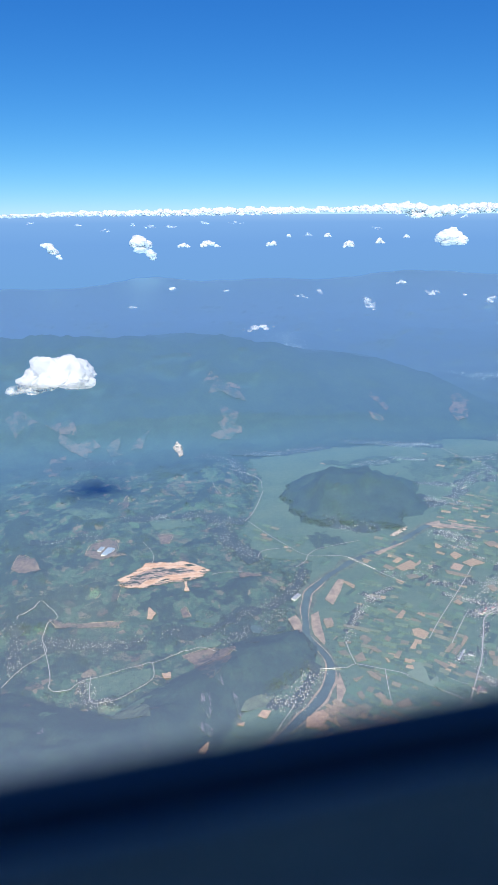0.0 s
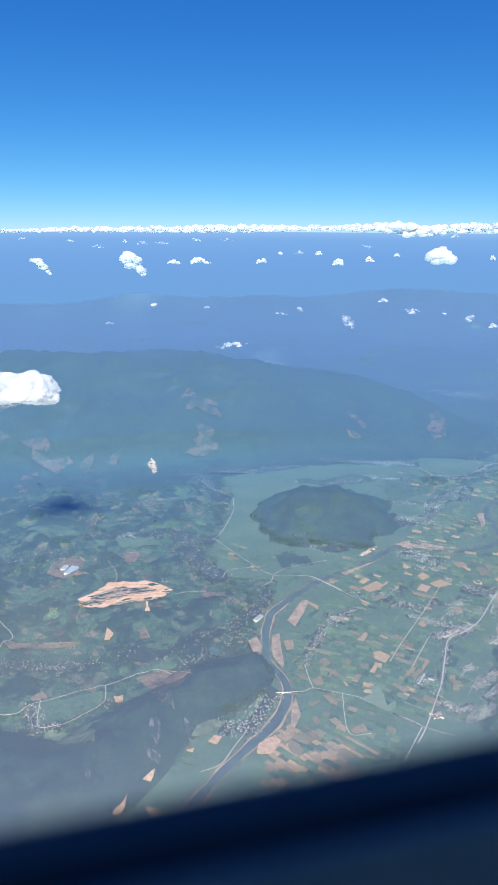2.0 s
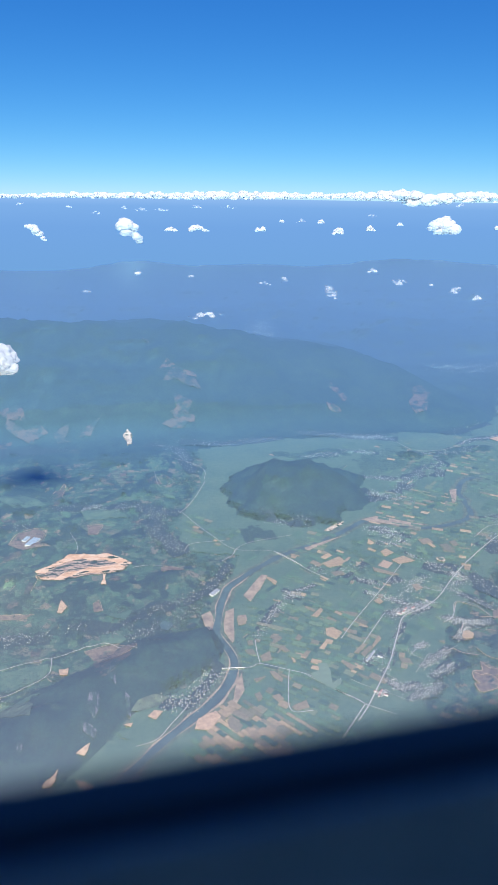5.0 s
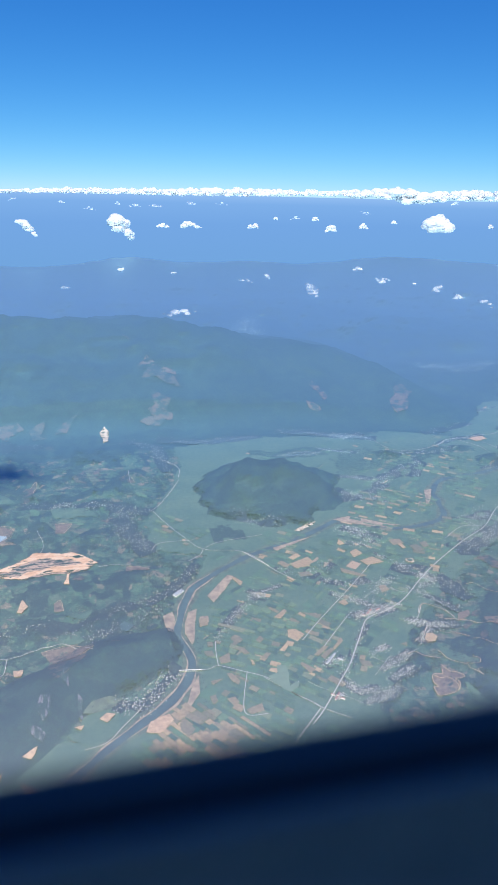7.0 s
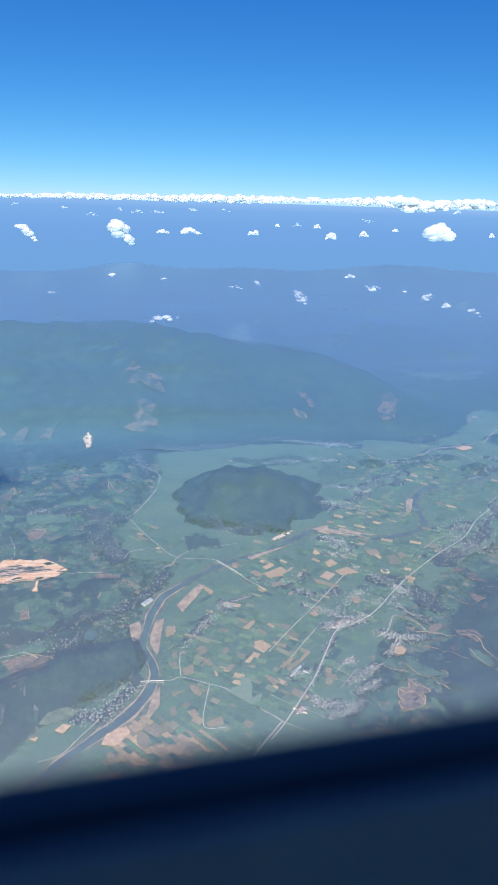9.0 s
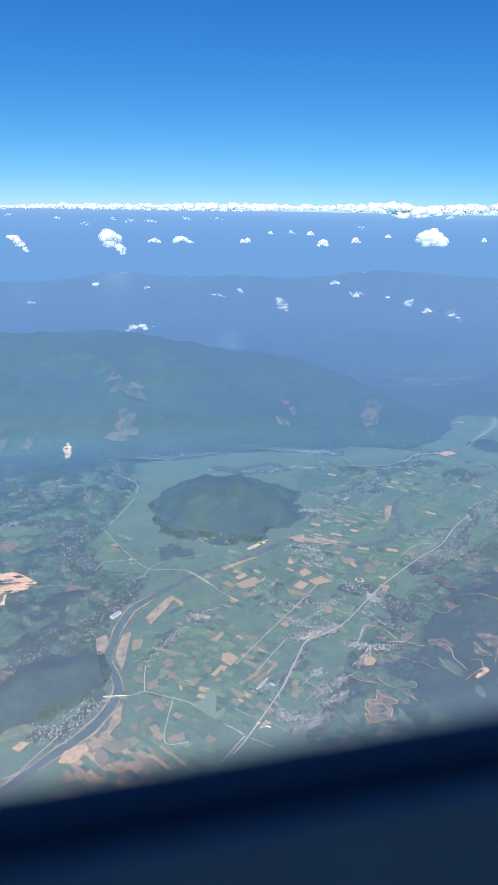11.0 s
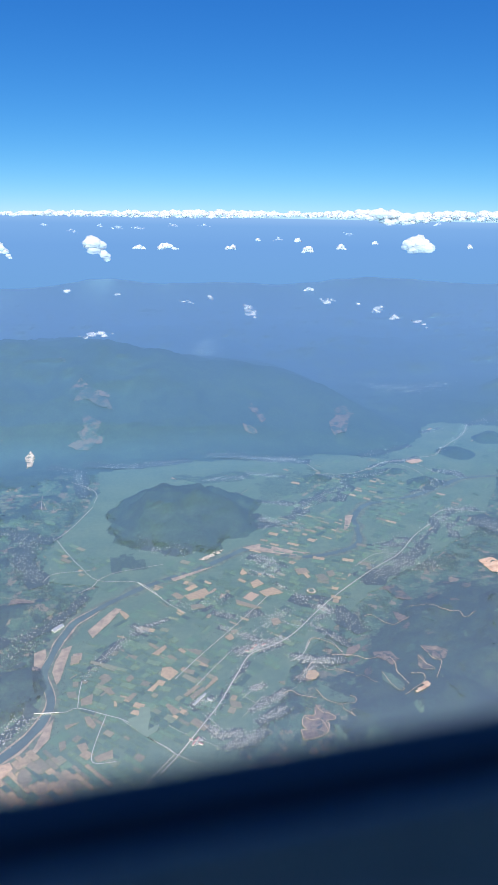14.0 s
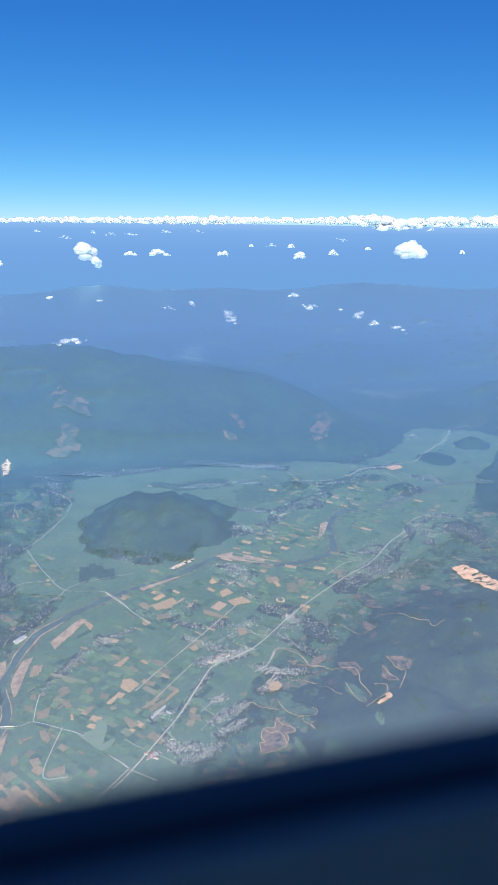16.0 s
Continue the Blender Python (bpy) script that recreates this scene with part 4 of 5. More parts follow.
lane(0.6, [(310.4, 347.0), (313.4, 333.9), (319.6, 325.9), (326.4, 323.5), (329.2, 327.7), (327.6, 332.9)])
lane(0.6, [(374.4, 420.6), (380.5, 420.9), (384.8, 412.9), (388.9, 400.2), (397.6, 401.9), (402.0, 401.7)])
lane(0.6, [(410.5, 419.0), (414.8, 418.5), (423.3, 412.8), (428.8, 401.8), (438.4, 394.6), (438.1, 386.1), (448.2, 387.8)])
lane(0.6, [(388.9, 359.6), (389.1, 346.4), (394.3, 343.2), (393.5, 339.7), (386.7, 330.2), (381.2, 323.5)])
lane(0.5, [(381.1, 348.9), (382.2, 340.5), (384.0, 331.1), (378.5, 333.3)])
lane(0.4, [(340.2, 353.4), (343.8, 350.1), (345.4, 338.7), (348.2, 335.4)])
lane(0.5, [(322.8, 367.2), (326.8, 363.8), (331.5, 363.8), (339.9, 356.7)])
lane(0.5, [(317.0, 326.7), (319.2, 324.9), (318.7, 320.5), (321.4, 314.6), (322.3, 311.4), (321.5, 317.0), (325.0, 317.0)])
lane(0.6, [(295.2, 324.1), (298.4, 320.8), (303.4, 320.1), (304.4, 309.4)])
lane(0.7, [(318.5, 391.3), (326.6, 401.3), (334.6, 396.0), (338.9, 390.2), (341.7, 380.8)])
lane(0.6, [(309.1, 364.7), (314.7, 372.7), (319.3, 374.8)])
lane(0.6, [(288.2, 347.6), (294.3, 349.5), (298.3, 344.2), (307.9, 339.3)])
land_patch("clearing", [(164.0, 911.1), (180.7, 931.3), (191.4, 923.7), (212.7, 907.4), (217.5, 891.5), (201.1, 897.3), (183.5, 909.8)], M_CLEAR, "pale cleared patch on a forested mountain slope", "clearing", 0.3)
land_patch("clearing", [(507.4, 859.1), (531.5, 879.7), (534.4, 853.5), (519.8, 825.5), (503.0, 823.2), (502.5, 840.3)], M_CLEAR, "pale cleared patch on a forested mountain slope", "clearing", 0.3)
land_patch("clearing", [(167.4, 859.8), (180.3, 866.4), (188.1, 856.6), (200.4, 852.3), (197.7, 842.9), (177.3, 850.8)], M_CLEAR, "pale cleared patch on a forested mountain slope", "clearing", 0.3)
land_patch("clearing", [(384.8, 865.2), (394.9, 858.0), (403.5, 845.4), (395.4, 843.7), (386.0, 853.3)], M_CLEAR, "pale cleared patch on a forested mountain slope", "clearing", 0.3)
land_patch("clearing", [(407.6, 878.8), (417.8, 887.5), (419.4, 868.4), (411.3, 861.4)], M_CLEAR, "pale cleared patch on a forested mountain slope", "clearing", 0.3)


# ---- fields ----
def crop_field(points, material=M_CROP, lift=0.25):
    if sum(ax * by - bx * ay for (ax, ay), (bx, by) in zip(points, points[1:] + points[:1])) < 0:
        points = points[::-1]
    LAID.append("field")
    lift += 0.0006 * (len(LAID) % 200)
    n = len(points)
    ob = mesh_object("crop_field", [(x, y, lift + 0.08 * d) for d in (0, 1) for x, y in points],
                     [tuple(range(n, 2 * n))] + [(k, (k + 1) % n, n + (k + 1) % n, n + k) for k in range(n)], material)
    if material is M_TAN:
        return tagged(ob, "bare tan ploughed field in the valley", "field", group="crop fields")
    return tagged(ob, "green crop field with straight edges in the valley", "field", group="crop fields")


crop_field([(193.4, 467.1), (196.3, 467.1), (201.0, 458.9), (197.9, 453.9)], M_TAN)
crop_field([(158.4, 416.8), (164.4, 415.5), (163.6, 407.8), (157.6, 406.6)], M_TAN)
crop_field([(163.9, 369.8), (171.6, 373.6), (170.5, 364.0), (164.0, 363.8)], M_TAN)
crop_field([(191.4, 364.6), (196.2, 369.0), (198.5, 367.4), (193.1, 360.9)], M_TAN)
crop_field([(192.5, 350.4), (194.9, 353.0), (200.1, 350.7), (196.9, 347.3)], M_TAN)
crop_field([(165.7, 353.5), (169.0, 352.8), (172.4, 344.9), (170.8, 341.4), (167.2, 346.1)], M_TAN)
crop_field([(154.1, 348.2), (162.7, 349.2), (155.3, 344.6)], M_TAN)
crop_field([(161.0, 330.4), (166.1, 331.4), (167.7, 326.1), (163.7, 324.0)], M_TAN)
crop_field([(133.7, 320.9), (137.3, 323.5), (143.0, 317.1), (141.4, 312.5)], M_TAN)
crop_field([(130.3, 310.2), (130.2, 315.9), (133.7, 317.6), (138.4, 309.9), (133.8, 304.6)], M_TAN)
crop_field([(174.1, 384.5), (181.9, 389.9), (184.1, 385.8), (176.7, 380.4)], M_TAN)
crop_field([(176.5, 378.1), (182.1, 376.9), (185.0, 370.5), (181.5, 370.2)], M_TAN)
crop_field([(192.3, 383.9), (196.4, 387.8), (198.1, 383.7), (194.0, 379.9)], M_TAN)
crop_field([(212.1, 407.2), (222.2, 415.8), (223.3, 412.8), (216.4, 404.8)], M_TAN)
crop_field([(233.8, 409.0), (243.7, 405.3), (242.8, 401.5)], M_TAN)
crop_field([(217.1, 390.4), (222.5, 390.5), (227.3, 383.1), (220.0, 376.3), (215.0, 382.3)], M_TAN)
crop_field([(214.4, 352.7), (216.6, 353.3), (222.0, 344.6), (218.3, 343.4)], M_TAN)
crop_field([(204.9, 369.3), (212.6, 376.8), (215.7, 377.3), (208.2, 367.4)], M_TAN)
crop_field([(183.7, 364.2), (185.2, 362.7), (185.5, 358.3), (183.8, 358.7)], M_TAN)
crop_field([(246.8, 476.1), (260.6, 483.8), (258.0, 471.9), (247.9, 472.4)], M_TAN)
crop_field([(151.1, 334.6), (154.9, 335.5), (155.3, 329.9), (152.1, 327.1)], M_TAN)
crop_field([(139.6, 304.8), (145.4, 305.1), (146.4, 299.3), (140.7, 298.4)], M_TAN)
crop_field([(159.3, 387.9), (162.9, 387.8), (162.6, 382.5), (159.1, 383.3)], M_TAN)
crop_field([(155.3, 378.5), (160.9, 378.3), (162.0, 371.4), (156.5, 373.3)], M_TAN)
crop_field([(170.2, 318.4), (172.2, 319.7), (180.6, 322.2), (180.6, 316.0), (172.3, 314.5)], M_TAN)
crop_field([(245.5, 478.6), (263.9, 487.2), (266.4, 477.4), (249.4, 470.7)], M_TAN)
crop_field([(248.0, 464.1), (257.0, 463.8), (259.3, 458.2), (248.5, 457.3)], M_TAN)
crop_field([(302.3, 488.0), (309.4, 492.2), (312.7, 483.7), (302.5, 478.5)], M_TAN)
crop_field([(297.2, 504.9), (301.2, 512.1), (303.7, 503.4), (298.2, 501.4)], M_TAN)
crop_field([(233.8, 409.2), (247.1, 403.5), (242.9, 399.0)], M_TAN)
crop_field([(241.4, 364.5), (250.5, 374.3), (251.1, 370.6), (241.6, 362.2)], M_TAN)
crop_field([(226.5, 360.0), (236.2, 368.1), (238.8, 366.3), (229.0, 358.3)], M_TAN)
crop_field([(214.4, 352.9), (216.1, 354.3), (222.6, 345.7), (218.1, 342.6)], M_TAN)
crop_field([(230.4, 358.0), (240.0, 364.9), (241.6, 362.2), (231.8, 354.3)], M_TAN)
crop_field([(284.5, 464.5), (301.9, 448.5), (296.3, 448.1), (283.6, 457.8)], M_TAN)
crop_field([(305.4, 472.3), (318.3, 476.8), (324.4, 466.2), (308.7, 464.3)], M_TAN)
crop_field([(344.8, 502.4), (355.0, 502.2), (356.0, 493.7), (345.2, 492.1)], M_TAN)
crop_field([(358.4, 489.1), (366.6, 489.3), (368.5, 478.9), (359.7, 477.0)], M_TAN)
crop_field([(370.0, 492.6), (376.4, 493.3), (376.2, 485.2), (370.0, 482.5)], M_TAN)
crop_field([(349.7, 493.1), (353.2, 494.4), (354.2, 486.1), (350.7, 484.9)], M_TAN)
crop_field([(288.5, 359.5), (293.2, 359.7), (291.9, 355.9)], M_TAN)
crop_field([(307.9, 361.1), (311.5, 366.5), (316.2, 366.1), (317.5, 361.4), (313.4, 356.9), (308.3, 358.1)], M_TAN)
crop_field([(303.9, 431.7), (309.4, 432.1), (310.7, 425.4), (303.6, 422.4)], M_TAN)
crop_field([(253.8, 349.2), (260.1, 345.6), (260.1, 340.2), (253.6, 342.8)], M_TAN)
crop_field([(264.9, 416.3), (270.8, 419.3), (271.7, 413.3), (267.8, 411.3)], M_TAN)
crop_field([(247.5, 489.0), (256.0, 494.5), (258.9, 490.1), (250.3, 484.7)], M_TAN)

# strips of smaller fields, laid out square to the valley road
rng = random.Random(4)
FIELD_BLOCKS = [(286, 486, 30, 16), (338, 486, 26, 14), (375, 490, 26, 14), (250, 474, 22, 14), (222, 372, 26, 18), (246, 386, 22, 14), (215, 405, 26, 14),
                (188, 372, 18, 22), (158, 372, 8, 26), (140, 308, 20, 16), (164, 300, 18, 14), (178, 330, 20, 18), (205, 345, 16, 14), (272, 440, 20, 16),
                (360, 560, 40, 22), (400, 580, 22, 26), (330, 505, 18, 12), (480, 600, 30, 16), (226, 340, 12, 16), (302, 372, 14, 12), (195, 312, 26, 12), (180, 400, 20, 16), (255, 350, 16, 14), (320, 410, 18, 14), (355, 445, 22, 14),
                (215, 440, 20, 14), (250, 510, 30, 10), (420, 510, 24, 14), (500, 660, 40, 26), (440, 700, 30, 20), (160, 560, 16, 30)]
for bx, by, half_u, half_v in FIELD_BLOCKS:
    u = -half_u
    turn = radians(45 + rng.uniform(-14, 14))
    cu, su = math.cos(turn), math.sin(turn)
    while u < half_u:
        du = rng.uniform(2.4, 6.0)
        v = -half_v
        while v < half_v:
            dv = rng.uniform(4.0, 12.0)
            if rng.random() < 0.55:
                g = rng.uniform(0.15, 0.5)
                c = [(u + g, v + g), (u + du - g, v + g * 2), (u + du - g * 2, v + dv - g), (u + g, v + dv - g * 2)]
                world_pts = [(bx + cu * a - su * b, by + su * a + cu * b) for a, b in c]
                if all(inside(np.array(x), np.array(y), VALLEY) > 3 and inside(np.array(x), np.array(y), MID_HILL) < -8 for x, y in world_pts):
                    crop_field(world_pts, M_TAN if rng.random() < 0.11 else M_CROP, 0.12 + 0.1 * rng.random())
            v += dv
        u += du

# broad tan strips on the flats beside the river
for bx, by, half_u, half_v in ((139, 307, 16, 14), (158, 296, 16, 12), (118, 296, 12, 9)):
    u = -half_u
    while u < half_u:
        du, v = rng.uniform(2.2, 4.2), -half_v
        while v < half_v:
            dv = rng.uniform(5.0, 11.0)
            if rng.random() < 0.8:
                c = [(u + 0.15, v + 0.2), (u + du - 0.15, v + 0.3), (u + du - 0.2, v + dv - 0.3), (u + 0.15, v + dv - 0.2)]
                crop_field([(bx + 0.82 * a - 0.57 * b, by + 0.57 * a + 0.82 * b) for a, b in c], M_TAN if rng.random() < 0.75 else M_CROP, 0.26)
            v += dv
        u += du


def field_strips():
    """The small parcels of the valley floor: blocks of narrow strips, each ploughed or sown its own way."""
    g = random.Random(404)
    river = np.array(smooth_line(RIVER, 4.0))
    verts, faces = [], []
    lean = radians(41)
    cu, su = math.cos(lean), math.sin(lean)
    for i in range(-40, 60):
        for j in range(-40, 60):
            u, v = i * 15 + g.uniform(-1.5, 1.5), j * 11 + g.uniform(-1, 1)
            bx, by = 260 + cu * u - su * v, 420 + su * u + cu * v
            if not (90 < bx < 820 and 250 < by < 940) or g.random() < (0.75 if by < 345 and bx > 165 else 0.5):
                continue
            if inside(np.array(bx), np.array(by), VALLEY) < 9 or inside(np.array(bx), np.array(by), MID_HILL) > -10 or np.min(np.hypot(river[:, 0] - bx, river[:, 1] - by)) < 15:
                continue
            if bx < 240 and by > 515 or by > 700 and g.random() < 0.8:
                continue
            along = g.random() < 0.5
            n = g.randint(3, 7)
            w, d = g.uniform(5.0, 7.0), g.uniform(3.4, 5.0)
            turn = g.uniform(-0.1, 0.1)
            c, k = math.cos(lean + turn), math.sin(lean + turn)
            cuts = sorted(g.uniform(-1, 1) for _ in range(n - 1))
            cuts = [-1] + cuts + [1]
            for a, b in zip(cuts, cuts[1:]):
                if b - a < 0.12:
                    continue
                lo, hi = -1 + g.uniform(0, 0.25), 1 - g.uniform(0, 0.25)
                box4 = [(a + 0.02, lo), (b - 0.02, lo), (b - 0.02, hi), (a + 0.02, hi)] if along else [(lo, a + 0.02), (hi, a + 0.02), (hi, b - 0.02), (lo, b - 0.02)]
                o = len(verts)
                verts += [(bx + c * w * p - k * d * q, by + k * w * p + c * d * q, 0.112) for p, q in box4]
                faces.append((o, o + 1, o + 2, o + 3))
    return mesh_object("field_strips", verts, faces, M_STRIPS)


tagged(field_strips(), "patchwork of narrow green, brown and tan field strips", "fields", kind="stuff")


# ---- villages ----
def house_mesh(places, material_slots):
    verts, faces, slots = [], [], []
    for x, y, z, a, w, d, h in places:
        c, s, o = math.cos(a), math.sin(a), len(verts)
        rise = 0.35 * d
        pts = [(-w, -d, 0), (w, -d, 0), (w, d, 0), (-w, d, 0), (-w, -d, h), (w, -d, h), (w, d, h), (-w, d, h), (-w, 0, h + rise), (w, 0, h + rise)]
        verts += [(x + c * px - s * py, y + s * px + c * py, z + pz - 0.2 * (pz == 0)) for px, py, pz in pts]
        faces += [tuple(o + k for k in f) for f in ((0, 1, 5, 4), (2, 3, 7, 6), (1, 2, 6, 9, 5), (3, 0, 4, 8, 7), (4, 5, 9, 8), (6, 7, 8, 9))]
        slots += [0, 0, 0, 0, 1, 1]
    me = bpy.data.meshes.new("village_houses")
    me.from_pydata(verts, [], faces)
    for mat in material_slots:
        me.materials.append(mat)
    me.polygons.foreach_set("material_index", slots)
    return me


CLUMP_V = np.array([(1, 0, 0), (0.3, 0.95, 0.1), (-0.8, 0.6, 0), (-0.8, -0.6, 0.1), (0.3, -0.95, 0), (0.25, 0.1, 1.0), (-0.3, -0.1, 0.9)], float)
CLUMP_F = np.array([(0, 1, 5), (1, 2, 5), (2, 6, 5), (2, 3, 6), (3, 4, 6), (4, 5, 6), (4, 0, 5)])


def clumps(name, xy, size, material, seed, squash=0.4):
    """Uneven leafy clumps of trees, joined."""
    r = np.random.RandomState(seed)
    n = len(xy)
    z = np.maximum(terrain(xy[:, 0], xy[:, 1]), -0.1)
    s = size * r.uniform(0.55, 1.35, n)
    a = r.uniform(0, 6.28, n)
    v = CLUMP_V[None] * (1 + r.uniform(-0.35, 0.35, (n, len(CLUMP_V), 1)))
    rot = np.stack([np.cos(a)[:, None] * v[..., 0] - np.sin(a)[:, None] * v[..., 1], np.sin(a)[:, None] * v[..., 0] + np.cos(a)[:, None] * v[..., 1], squash * v[..., 2] - 0.05], -1)
    co = rot * s[:, None, None] + np.stack([xy[:, 0], xy[:, 1], z], -1)[:, None]
    f = CLUMP_F[None] + (np.arange(n) * len(CLUMP_V))[:, None, None]
    me = bpy.data.meshes.new(name)
    f = f.reshape(-1, 3)
    me.vertices.add(n * len(CLUMP_V))
    me.vertices.foreach_set("co", co.reshape(-1).astype(np.float32))
    me.loops.add(f.size)
    me.loops.foreach_set("vertex_index", f.reshape(-1).astype(np.int32))
    me.polygons.add(len(f))
    me.polygons.foreach_set("loop_start", np.arange(0, f.size, 3, dtype=np.int32))
    me.polygons.foreach_set("loop_total", np.full(len(f), 3, dtype=np.int32))
    me.materials.append(material)
    me.update(calc_edges=True)
    return new(name, me)


HOUSE_FORMS = []
for k in range(6):
    w, d, h = 0.2 + 0.04 * k, 0.16 + 0.02 * (k % 3), 0.26 + 0.06 * (k % 2)
    walls, roof = bpy.data.meshes.new("house"), bpy.data.meshes.new("roof")
    walls.from_pydata([(x, y, z) for z in (-0.2, h) for x, y in ((-w, -d), (w, -d), (w, d), (-w, d))] + [(-w, 0, h + 0.3 * d), (w, 0, h + 0.3 * d)], [],
                      [(0, 1, 5, 4), (2, 3, 7, 6), (1, 2, 6, 9, 5), (3, 0, 4, 8, 7)])
    e = 0.05
    roof.from_pydata([(-w - e, -d - e, h), (w + e, -d - e, h), (w + e, 0, h + 0.35 * d + e), (-w - e, 0, h + 0.35 * d + e), (w + e, d + e, h), (-w - e, d + e, h)], [],
                     [(0, 1, 2, 3), (3, 2, 4, 5), (0, 5, 4, 1)])
    walls.materials.append(M_WALL)
    roof.materials.append(M_ROOF_ONE)
    HOUSE_FORMS.append((walls, roof))


GROVES = []


def village(count, spread, line, seed, single=False):
    """Houses strung along a lane, among trees."""
    count = count if single else int(1.25 * count)
    r = random.Random(seed)
    pts = [Vector(p) for p in line]
    lengths = [(b - a).length for a, b in zip(pts, pts[1:])]
    places, trees = [], []
    for k in range(count * 7):
        i = r.choices(range(len(lengths)), lengths)[0]
        p = pts[i].lerp(pts[i + 1], r.random())
        way = (pts[i + 1] - pts[i]).normalized()
        q = p + Vector((r.gauss(0, spread * 0.42), r.gauss(0, spread * 0.42)))
        if k < count:
            far = 0.7 if q.y < 500 else 0.74 if q.y < 700 else 0.85 if q.y < 1000 else 2.4
            places.append((q.x, q.y, 0, math.atan2(way.y, way.x) + r.choice((0, 1.571)) + r.gauss(0, 0.12),
                           far * r.uniform(0.2, 0.48), far * r.uniform(0.15, 0.26), r.uniform(0.25, 0.5)))
        else:
            trees.append((q.x + r.gauss(0, spread * 0.2), q.y + r.gauss(0, spread * 0.2)))
    z = np.maximum(terrain([p[0] for p in places], [p[1] for p in places]), 0)
    places = [(p[0], p[1], float(h)) + p[3:] for p, h in zip(places, z)]
    if single:
        for k, p in enumerate(places):
            walls, roof = HOUSE_FORMS[r.randrange(6)]
            home = new("house", walls)
            home.location, home.rotation_euler = (p[0], p[1], p[2] + 0.05), (0, 0, p[3])
            top = new("roof", roof)
            top.parent = home
            tagged(home, "small whitewashed village house with a low gabled roof", "house", group="village houses")
    else:
        ob = new("village_houses", house_mesh(places, (M_WALL, M_ROOF)))
        tagged(ob, "cluster of small white village houses with pale roofs", "houses", group="villages", kind="stuff")
    for k, (a, b) in enumerate([] if seed in (20, 23, 24, 25, 30, 32, 33, 37) else zip(pts, pts[1:])):
        d = (b - a).normalized() * spread * 0.4
        GROVES.append(seed)
        tagged(strip("grove", [a - d, b + d], spread * r.uniform(1.0, 1.5), M_GROVE, 0.06 + 0.0045 * (len(GROVES) % 11), 1.5, 0.8), "dark green groves and gardens round a village", "grove", kind="structure")
    ob = clumps("village_trees", np.array(trees), 0.58 if line[0][1] < 900 else 1.1, M_ORCHARD, seed)
    tagged(ob, "dark green trees among the village houses", "trees", group="village trees", kind="stuff")


village(280, 9, [(98, 340), (111, 335), (120, 346), (131, 359), (135, 364)], 1, True)
village(299, 5, [(165, 388), (172, 399), (186, 417), (197, 430), (213, 442), (228, 448)], 2)
village(480, 8, [(269, 397), (281, 398), (298, 402), (309, 407)], 3)
village(120, 4, [(237, 335), (247, 347), (261, 368), (274, 385)], 4, True)
village(109, 6, [(230, 350), (243, 353)], 6)
village(66, 3, [(227, 318), (231, 320)], 7)
village(328, 12, [(336, 592), (371, 602), (404, 642), (457, 676)], 8)
village(245, 12, [(313, 529), (330, 515), (329, 499)], 9)
village(300, 14, [(398, 475), (423, 481), (453, 503), (478, 522)], 10)
village(304, 14, [(120, 617), (113, 569), (126, 540), (134, 524)], 11)
village(220, 8, [(42, 425), (57, 422), (72, 418), (91, 427), (111, 439), (132, 451), (151, 464), (168, 492)], 12)
village(185, 9, [(26, 632), (46, 630), (78, 621), (109, 617), (140, 600)], 13)
village(135, 10, [(136, 802), (168, 779), (173, 702)], 14)
village(218, 12, [(177, 801), (224, 788), (298, 795)], 15)
village(218, 12, [(331, 811), (366, 800), (411, 773), (430, 785)], 16)
village(150, 8, [(516, 728), (536, 743), (568, 746), (589, 752)], 17)
village(136, 9, [(218, 576), (241, 556), (261, 553)], 18)
village(163, 10, [(234, 472), (254, 460), (278, 473)], 19)
village(190, 10, [(302, 433), (320, 442), (284, 412)], 20)
village(163, 7, [(324, 420), (350, 432), (344, 442)], 21)
village(136, 7, [(308, 385), (320, 374), (338, 375)], 22)
village(130, 8, [(616, 757), (654, 793), (699, 831), (734, 877)], 23)
village(120, 12, [(734, 877), (776, 890), (800, 893)], 78)
village(60, 8, [(647, 853), (682, 866)], 79)
village(80, 10, [(520, 772), (560, 780), (600, 800)], 80)
village(190, 40, [(421, 1473), (421, 1310), (462, 1539)], 24)
village(163, 40, [(670, 1116), (733, 1068), (826, 1112)], 25)
village(203, 9, [(-48, 431), (-33, 437), (-14, 427), (5, 423), (25, 421)], 26)
village(101, 9, [(-69, 460), (-60, 451), (-60, 403)], 27)
village(163, 7, [(-15, 388), (-12, 361), (2, 360)], 28)
village(84, 9, [(-56, 599), (-26, 599), (5, 598)], 29)
village(101, 10, [(50, 628), (72, 625), (93, 617)], 30)
village(84, 14, [(-40, 797), (0, 803), (33, 804)], 31)
village(101, 10, [(82, 402), (100, 411), (115, 421), (134, 440)], 32)
village(210, 14, [(406, 488), (431, 498), (453, 488), (469, 488)], 33)
village(190, 10, [(470, 523), (517, 570), (544, 586)], 34)
village(245, 20, [(536, 559), (566, 557), (567, 519)], 35)
village(190, 12, [(333, 458), (355, 440), (361, 418), (365, 405)], 36)
village(109, 14, [(435, 508), (464, 549)], 37)
village(110, 9, [(354, 652), (374, 645), (394, 634)], 50)
village(200, 9, [(340, 616), (351, 603), (367, 590), (378, 584)], 51)
village(80, 8, [(389, 609), (404, 637), (422, 644)], 52)
village(110, 9, [(436, 638), (457, 664), (464, 693)], 53)
village(150, 9, [(438, 712), (471, 705), (500, 704), (525, 713)], 54)
village(120, 12, [(588, 703), (605, 693), (611, 677)], 55)
